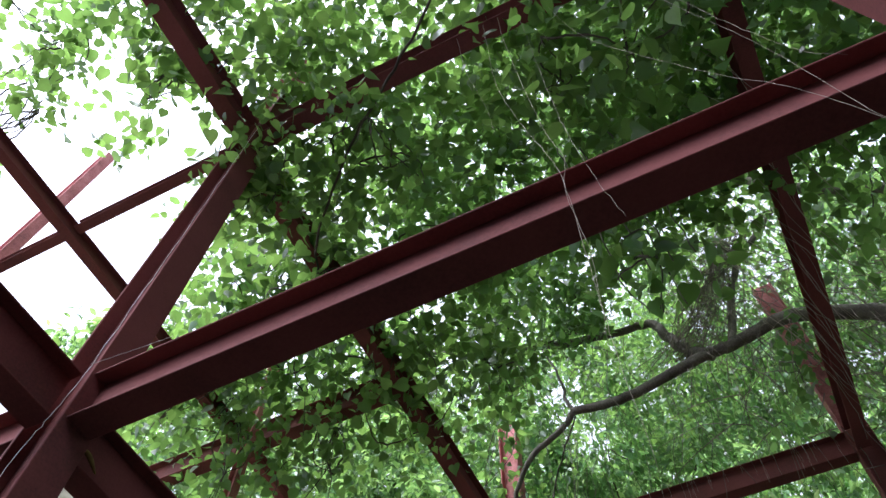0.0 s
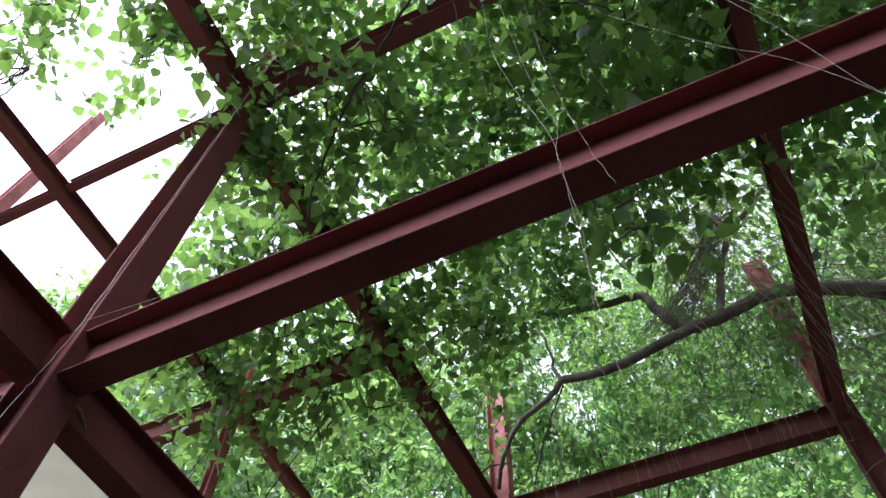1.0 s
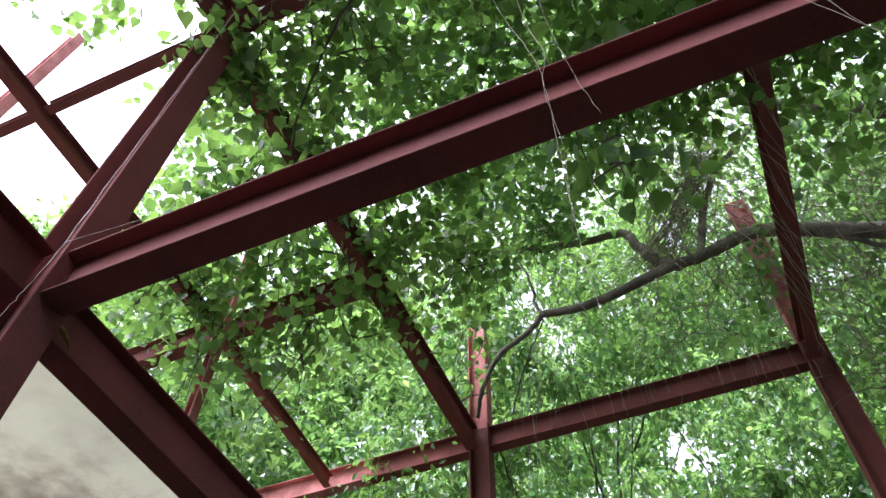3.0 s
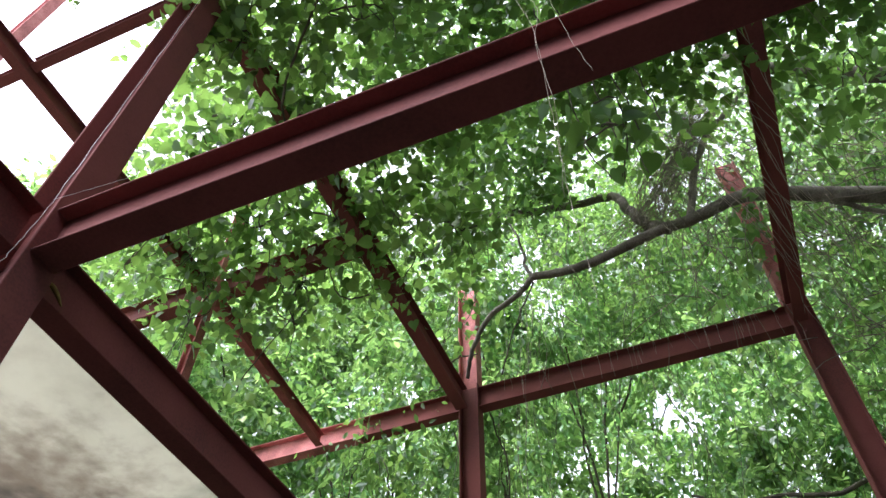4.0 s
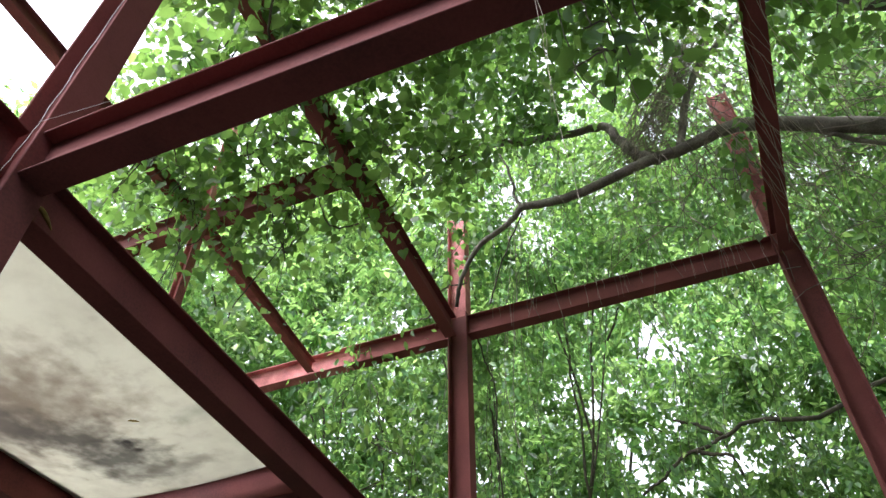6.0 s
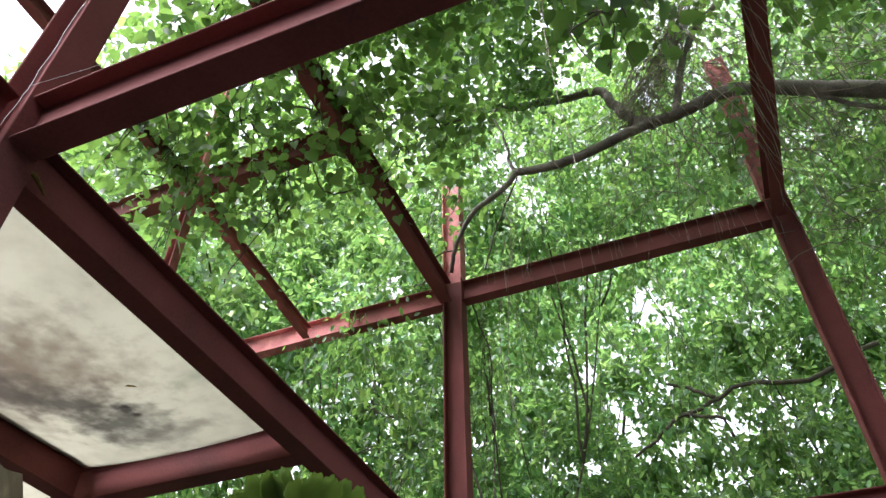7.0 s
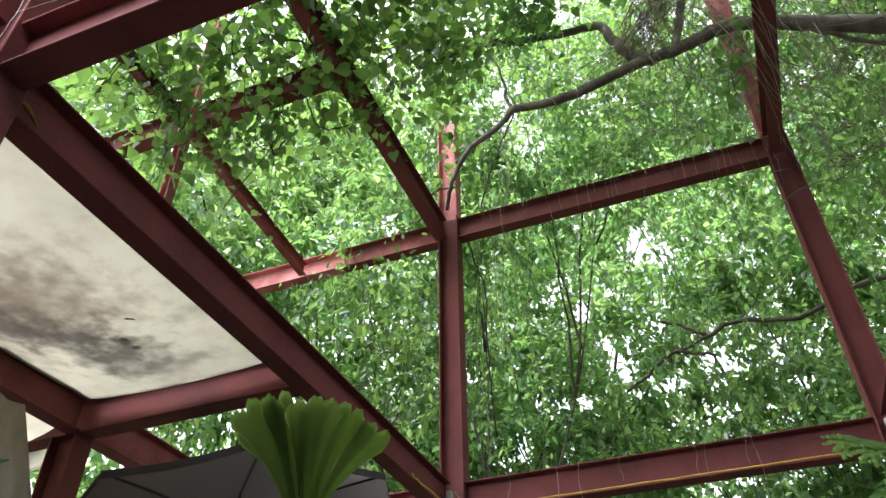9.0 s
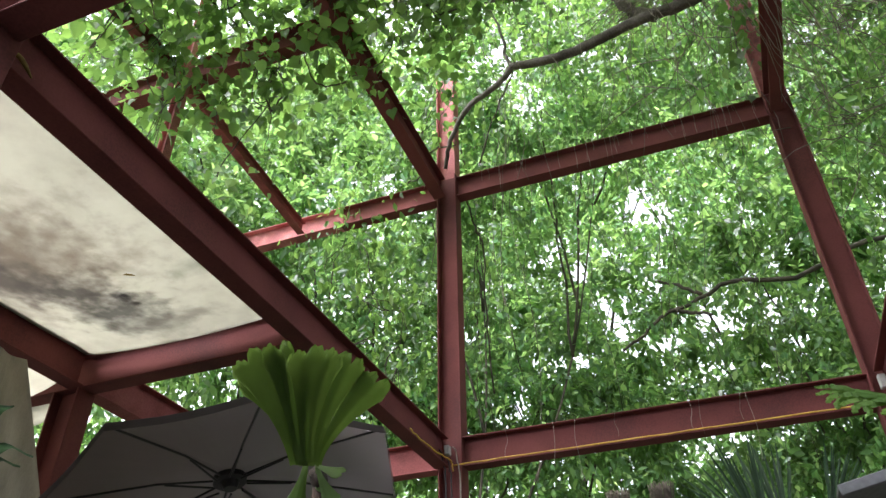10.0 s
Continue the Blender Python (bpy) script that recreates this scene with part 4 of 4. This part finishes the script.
for dx, zt in ((-2.12, 3.5), (-2.07, 3.46), (-2.0, 3.5)):
    string([(dx - 0.03, 5.48, zt + 0.1), (dx, 5.49, zt), (dx + 0.02, 5.5, zt - 0.5), (dx, 5.5, 0.0)], 0.006, BLACK_METAL if dx < -2.05 else ROOT, "loose_cable", "loose cable running down beside the steel column", "cable")
box_thing = part("junction_box", box_bm(-2.095, -2.05, 5.45, 5.5, 3.53, 3.61, 0.006), GREY_PLASTIC)
tagged(box_thing, "small grey-white plastic junction box at the steel joint", "junction box")
part("cover", box_bm(-2.092, -2.053, 5.442, 5.449, 3.534, 3.606, 0.002), GREY_PLASTIC, box_thing)
box_two = part("junction_box", box_bm(1.055, 1.105, 5.45, 5.5, 3.54, 3.64, 0.006), GREY_PLASTIC)
tagged(box_two, "grey-white plastic junction box beside the corner column", "junction box")
part("cover", box_bm(1.059, 1.101, 5.442, 5.449, 3.545, 3.635, 0.002), GREY_PLASTIC, box_two)


YELLOW_LEAF = mottled("dry_leaf", (0.12, 0.075, 0.02), (0.22, 0.15, 0.04), (0.3, 0.22, 0.06), 30, 200, (0.7, 0.9), 0.2)
CLAY = mottled("brown_clay", (0.12, 0.06, 0.04), (0.19, 0.09, 0.06), (0.25, 0.13, 0.09), 8, 80, (0.7, 0.9), 0.2)

# ---- staghorn ferns ----
DARK_FIBRE = mottled("brown_fibre", (0.01, 0.007, 0.004), (0.026, 0.016, 0.009), (0.05, 0.03, 0.015), 20, 150, (0.85, 0.95), 0.5)


def frond(base, tip, width, lobes, side, parent, origin, seed, name="frond"):
    """A fan frond: narrow at the foot, widening to a lobed crest."""
    rng = random.Random(seed)
    base, tip, side = Vector(base), Vector(tip), Vector(side).normalized()
    d = tip - base
    out = d.cross(side).normalized()
    bm = bmesh.new()
    nu, nv = lobes * 8, 18
    big = [rng.uniform(0.5, 1.2) for _ in range(lobes)]
    ragged = [rng.uniform(-0.5, 0.5) for _ in range(nu + 1)]
    rows = []
    for j in range(nv + 1):
        t = j / nv
        row = []
        for i in range(nu + 1):
            s = 2 * i / nu - 1
            lobe = abs(math.sin(math.pi * i / 8)) ** 0.35 * big[int(min(i, nu - 1) / 8)] + 0.3 * abs(math.sin(math.pi * i / 3.1)) + 0.1 * ragged[i]
            reach = t * (1 + t ** 6 * (0.11 * lobe - 0.08 * s * s))
            w = width * (0.21 + 0.76 * t ** 2)
            # the blade rises first and spreads late
            way = Vector((d.x * reach ** 1.5, d.y * reach, d.z * reach))
            bend = 0.05 * math.sin(2.2 * s + seed) * reach + 0.007 * math.sin(9 * s + 2 * seed) * reach - 0.2 * reach * reach
            q = base + way + side * (s * w / 2) + out * (width * bend)
            row.append(bm.verts.new(q - origin))
        rows.append(row)
    for j in range(nv):
        for i in range(nu):
            bm.faces.new((rows[j][i], rows[j][i + 1], rows[j + 1][i + 1], rows[j + 1][i]))
    bmesh.ops.solidify(bm, geom=bm.faces[:], thickness=0.002)
    return part(name, bm, FERN, parent, smooth=True)


def staghorn(origin, fronds, label):
    ob = empty("staghorn_fern", Matrix.Translation(origin))
    o = Vector(origin)
    for i, (b, t, w, l, s) in enumerate(fronds):
        frond(b, t, w, l, s, ob, o, i + 1)
    bm = bmesh.new()
    bmesh.ops.create_icosphere(bm, subdivisions=3, radius=0.021)
    for vt in bm.verts:
        vt.co *= 1 + 0.45 * noise.noise(vt.co * 60)
        vt.co.z *= 1.35
    part("root_ball", bm, DARK_FIBRE, ob, "brown fibrous root ball", True)
    return ob, o


fern, fo = staghorn((-0.94, 1.615, 1.965), [
    ((-0.972, 1.56, 1.985), (-1.02, 1.43, 2.2), 0.14, 3, (0.9, 0.25, 0.25)),
    ((-0.958, 1.56, 1.98), (-0.955, 1.45, 2.21), 0.13, 3, (0.9, 0.4, 0)),
    ((-0.945, 1.57, 1.98), (-0.885, 1.46, 2.2), 0.14, 3, (0.85, 0.45, 0.0)),
    ((-0.935, 1.58, 1.985), (-0.83, 1.5, 2.2), 0.12, 3, (0.7, 0.5, -0.3)),
    ((-0.93, 1.59, 1.99), (-0.775, 1.55, 2.15), 0.09, 2, (0.6, 0.55, -0.45)),
    ((-0.965, 1.58, 1.99), (-1.05, 1.46, 2.17), 0.09, 3, (0.7, 0.3, 0.6)),
    ((-0.97, 1.6, 2.0), (-1.0, 1.6, 1.9), 0.07, 2, (0.9, 0.3, 0.1)),
    ((-0.94, 1.6, 2.0), (-0.91, 1.6, 1.93), 0.05, 3, (0.9, 0.3, -0.1)),
    ((-0.935, 1.59, 1.99), (-0.87, 1.585, 1.965), 0.045, 2, (0.3, 0.5, 0.8)),
    ((-0.93, 1.59, 1.985), (-0.885, 1.59, 1.905), 0.045, 2, (0.8, 0.4, 0.3)),
], "green staghorn fern with broad lobed fronds on a slim post")
v, f = tube_data([(0, 0, -1.965), (0.0, 0.0, -0.02)], 0.013, 10)
raw("post", v, f, DARK_FIBRE, fern, "slim dark wooden post", True)
tagged(fern, "green staghorn fern with broad lobed fronds on a slim post", "fern")


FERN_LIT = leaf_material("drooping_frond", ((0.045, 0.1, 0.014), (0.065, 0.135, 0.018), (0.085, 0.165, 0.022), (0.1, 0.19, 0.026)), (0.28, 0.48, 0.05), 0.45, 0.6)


def fingered_frond(base, elbow, tips, width, parent, origin):
    """A drooping frond split into narrow pointed fingers."""
    bm = bmesh.new()
    base, elbow = Vector(base), Vector(elbow)
    for k, tip in enumerate(tips):
        tip = Vector(tip)
        pts = curve_points([base, elbow.lerp(base, 0.12 * k), elbow.lerp(tip, 0.55) + Vector((0, 0, 0.006)), tip], 6, 0.002)
        last = None
        for i, q in enumerate(pts):
            t = i / (len(pts) - 1)
            d = (pts[min(i + 1, len(pts) - 1)] - pts[max(i - 1, 0)]).normalized()
            sd = d.cross(Vector((0.1, -0.75, 0.6))).normalized() * width * (0.35 + 0.65 * math.sin(math.pi * min(1, 0.25 + 0.75 * t)) + (0.16 if i % 2 else -0.1))
            if t > 0.97:
                sd *= 0.15
            row = [bm.verts.new(q - sd - origin), bm.verts.new(q + Vector((0, -0.003, 0.003)) - origin), bm.verts.new(q + sd - origin)]
            if last:
                bm.faces.new((last[0], last[1], row[1], row[0]))
                bm.faces.new((last[1], last[2], row[2], row[1]))
            last = row
    return part("frond", bm, FERN_LIT, parent)


fern2, fo2 = staghorn((0.62, 2.12, 2.0), [((0.62, 2.1, 2.06), (0.6, 1.98, 2.25), 0.14, 4, (0.9, 0.2, 0.1))], "")
fingered_frond((0.58, 2.1, 2.06), (0.315, 2.08, 2.17), ((0.228, 2.07, 2.19), (0.226, 2.07, 2.168), (0.242, 2.06, 2.14), (0.262, 2.05, 2.115)), 0.014, fern2, fo2)
fingered_frond((0.58, 2.1, 2.05), (0.35, 2.06, 2.14), ((0.272, 2.05, 2.15), (0.268, 2.05, 2.122), (0.29, 2.04, 2.095), (0.325, 2.04, 2.082)), 0.015, fern2, fo2)
fingered_frond((0.58, 2.1, 2.04), (0.41, 2.05, 2.105), ((0.34, 2.04, 2.12), (0.35, 2.04, 2.082), (0.385, 2.04, 2.065)), 0.015, fern2, fo2)
v, f = tube_data([(0, 0, -2.0), (0, 0, -0.05)], 0.022, 10)
raw("post", v, f, STEM, fern2, "slim dark wooden post", True)
tagged(fern2, "green fern with drooping forked fronds on a slim post", "fern")


# ---- fan palm behind the frame ----
def fan_palm(x, y, z, leaves, label):
    ob = empty("fan_palm", Matrix.Translation((x, y, 0)))
    v, f = tube_data(curve_points([(0, 0, 0), (0.04, 0.02, z * 0.5), (0, 0, z - 0.5)], 5), 0.09, 10)
    raw("trunk", v, f, BARK, ob, "slender fibrous palm trunk", True)
    for k, (tx, ty, tz, spread, size) in enumerate(leaves):
        hub = Vector((tx, ty, tz))
        v, f = tube_data(curve_points([(0, 0, z - 0.55), Vector((0, 0, z - 0.5)).lerp(hub, 0.5) + Vector((0, 0, 0.08)), hub], 5), 0.012, 6)
        leaf = raw("leaf_stalk", v, f, STEM, ob, "", True)
        d = (hub - Vector((0, 0, z - 0.5))).normalized()
        side = d.cross(Vector((0, 1, 0.2))).normalized()
        m = 22
        pos = [tuple(hub)] * m
        ax, nr, sz = [], [], []
        for i in range(m):
            a = (i / (m - 1) - 0.5) * spread
            ax.append(tuple(d * math.cos(a) + side * math.sin(a) + Vector((random.gauss(0, 0.03), random.gauss(0, 0.05), -0.12 * abs(a)))))
            nr.append((0.1, -1, 0.3))
            sz.append(size * (1 - 0.12 * abs(a)) * random.uniform(0.8, 1.05))
        leaf_mesh("blade", pos, ax, nr, sz, [(0, 0.003), (0.3, 0.013), (0.7, 0.012), (1, 0)], PALM, leaf, "", 0.4, 0.12)
    return tagged(ob, label, "palm")


fan_palm(0.35, 7.0, 2.9, [(-0.2, -0.15, 2.95, 0.95, 0.95), (-0.04, 0.0, 2.98, 0.6, 0.95), (0.3, -0.1, 3.08, 0.5, 0.68), (-0.5, 0.05, 2.6, 1.2, 0.6), (0.6, 0.1, 2.6, 1.2, 0.6)], "fan palm with grey-green pleated leaves behind the frame")

# ---- curtain hanging along the beam ----
bm = bmesh.new()
cols, rws = 90, 14
grid = []
for j in range(rws + 1):
    for i in range(cols + 1):
        w = i / cols
        yy = 0.6 + (2.2 + min(0.42, 0.53 * 3.4 * j / rws)) * w
        fold = 0.035 * math.sin(w * 70) + 0.02 * math.sin(w * 31 + 1.3)
        grid.append(bm.verts.new((XF + 0.115 + fold * (0.5 + 0.5 * j / rws), yy, 3.39 - 3.35 * j / rws)))
for j in range(rws):
    for i in range(cols):
        a = j * (cols + 1) + i
        bm.faces.new((grid[a], grid[a + 1], grid[a + cols + 2], grid[a + cols + 1]))
bmesh.ops.solidify(bm, geom=bm.faces[:], thickness=0.003)
tagged(part("curtain", bm, CURTAIN, smooth=True), "faded beige cloth curtain hanging in folds under a steel beam", "curtain")

# ---- awning edge beyond the yard ----
awning = empty("awning", pose(0.88, 3.87, 2.478, 0, -12, 0))
part("sheet", box_bm(-0.5, 1.6, -0.25, 0.9, 0.0, 0.02, 0.004), ROOFING, awning, "grey roof sheet")
part("fascia", box_bm(-0.5, 1.6, -0.27, -0.252, -0.028, 0.02, 0.004), ROOFING, awning, "pale grey edge strip")
for lx in (-0.4, 1.5):
    v, f = tube_data([(lx, 0.6, 0.0), (lx, 0.6, -2.45 - 0.2 * lx)], 0.02, 8)
    raw("leg", v, f, BLACK_METAL, awning)
tagged(awning, "small grey sheet awning on thin black legs", "awning")


# ---- small things ----
# thin roots sprouting over the lower back beam
strands("aerial_roots", "few thin dry roots drooping over the lower steel beam", [(x, 5.55, 3.72) for x in (-1.61, -1.23, -1.05, -0.74, -0.19, -0.12, 0.16, 0.22)], 0.5, 0.0016, ROOT, 0.012)

# a dried yellow leaf stalk caught on the beam
v, f = tube_data(curve_points([(-2.1, 1.13, 3.515), (-2.09, 1.18, 3.53), (-2.088, 1.22, 3.515), (-2.09, 1.26, 3.49)], 5), [0.003 + 0.007 * math.sin(math.pi * i / 15) for i in range(16)], 6)
tagged(raw("dried_leaf", v, f, YELLOW_LEAF, smooth=True), "curled dry yellow leaf caught on the steel beam", "leaf")
# leaves stuck on the canvas
for lx, ly, turn in ((-2.75, 2.5, 0.4),):
    ob = leaf_mesh("fallen_leaf", [(lx, ly, 3.565)], [(math.cos(turn), math.sin(turn), 0.1)], [(0.3, 0.2, 1)], [0.07], [(0, 0), (0.3, 0.13), (0.7, 0.11), (1, 0)], YELLOW_LEAF)
    tagged(ob, "small brown leaf lying on the sagging canvas", "leaf")

# dried plumes standing behind the lower beam
for px, py, pz in ((-0.951, 6.6, 3.464), (-0.586, 6.6, 3.48)):
    plume = empty("dried_plume", Matrix.Translation((px, py, 0)))
    v, f = tube_data(curve_points([(0, 0, 0), (0.02, 0.01, pz * 0.5), (0, 0, pz - 0.3)], 6), 0.008, 6)
    raw("stalk", v, f, STEM, plume, "thin dry stalk", True)
    verts, faces = [], []
    for i in range(160):
        a, r = random.uniform(0, 2 * math.pi), 0.11 * random.random() ** 0.5
        tip = Vector((r * math.cos(a), 0.6 * r * math.sin(a), pz - random.uniform(0.0, 0.05)))
        tube_data(curve_points([(0, 0, pz - 0.32), (tip.x * 0.8, tip.y * 0.8, pz - 0.17), tip], 3), 0.0022, 3, verts, faces)
    raw("bristles", verts, faces, TANGLE, plume, "fuzzy grey-brown bristles", True)
    tagged(plume, "dry grey-brown plume standing behind the lower beam", "plant")

# ---- potted palm at the side ----
pot = empty("potted_palm", Matrix.Translation((-1.55, 1.12, 0)))
bm = bmesh.new()
bmesh.ops.create_cone(bm, cap_ends=True, segments=28, radius1=0.13, radius2=0.18, depth=0.34)
bmesh.ops.translate(bm, vec=(0, 0, 0.17), verts=bm.verts)
top_face = max(bm.faces, key=lambda fc: fc.calc_center_median().z)
bmesh.ops.inset_region(bm, faces=[top_face], thickness=0.02)
bmesh.ops.translate(bm, vec=(0, 0, -0.04), verts=top_face.verts)
part("pot", bm, CLAY, pot, "brown clay pot")
v, f = tube_data(curve_points([(0, 0, 0.3), (0.02, 0, 1.0), (0.05, -0.02, 1.75)], 6), 0.014, 8)
stalk = raw("stalk", v, f, STEM, pot, "slim stalk", True)
blades = ((0.24, 0.01, 1.9, 1.78), (0.21, 0.012, 1.885, 1.74), (0.15, 0.0, 2.02, 1.8), (-0.15, -0.1, 1.95, 1.78), (-0.1, 0.16, 1.98, 1.8), (0.06, -0.2, 1.96, 1.78))
for bx, by, bz, b0 in blades:
    a, b = Vector((0.05, -0.02, b0 - 0.04)), Vector((bx, by, bz))
    pts = curve_points([a, a.lerp(b, 0.5) + Vector((0, 0, 0.1)), b], 6)
    bm = bmesh.new()
    prev = None
    for i, q in enumerate(pts):
        t = i / (len(pts) - 1)
        d = (pts[min(i + 1, len(pts) - 1)] - pts[max(i - 1, 0)]).normalized()
        sd = d.cross(Vector((0, 0, 1))).normalized() * (0.018 * math.sin(math.pi * (0.12 + 0.88 * t)) + 0.0008)
        row = [bm.verts.new(q - sd + Vector((0, 0, 0.004))), bm.verts.new(q), bm.verts.new(q + sd + Vector((0, 0, 0.004)))]
        if prev:
            bm.faces.new((prev[0], prev[1], row[1], row[0]))
            bm.faces.new((prev[1], prev[2], row[2], row[1]))
        prev = row
    bmesh.ops.solidify(bm, geom=bm.faces[:], thickness=0.001)
    part("blade", bm, PALM, pot, smooth=True)
tagged(pot, "small potted palm with narrow green blades", "plant")
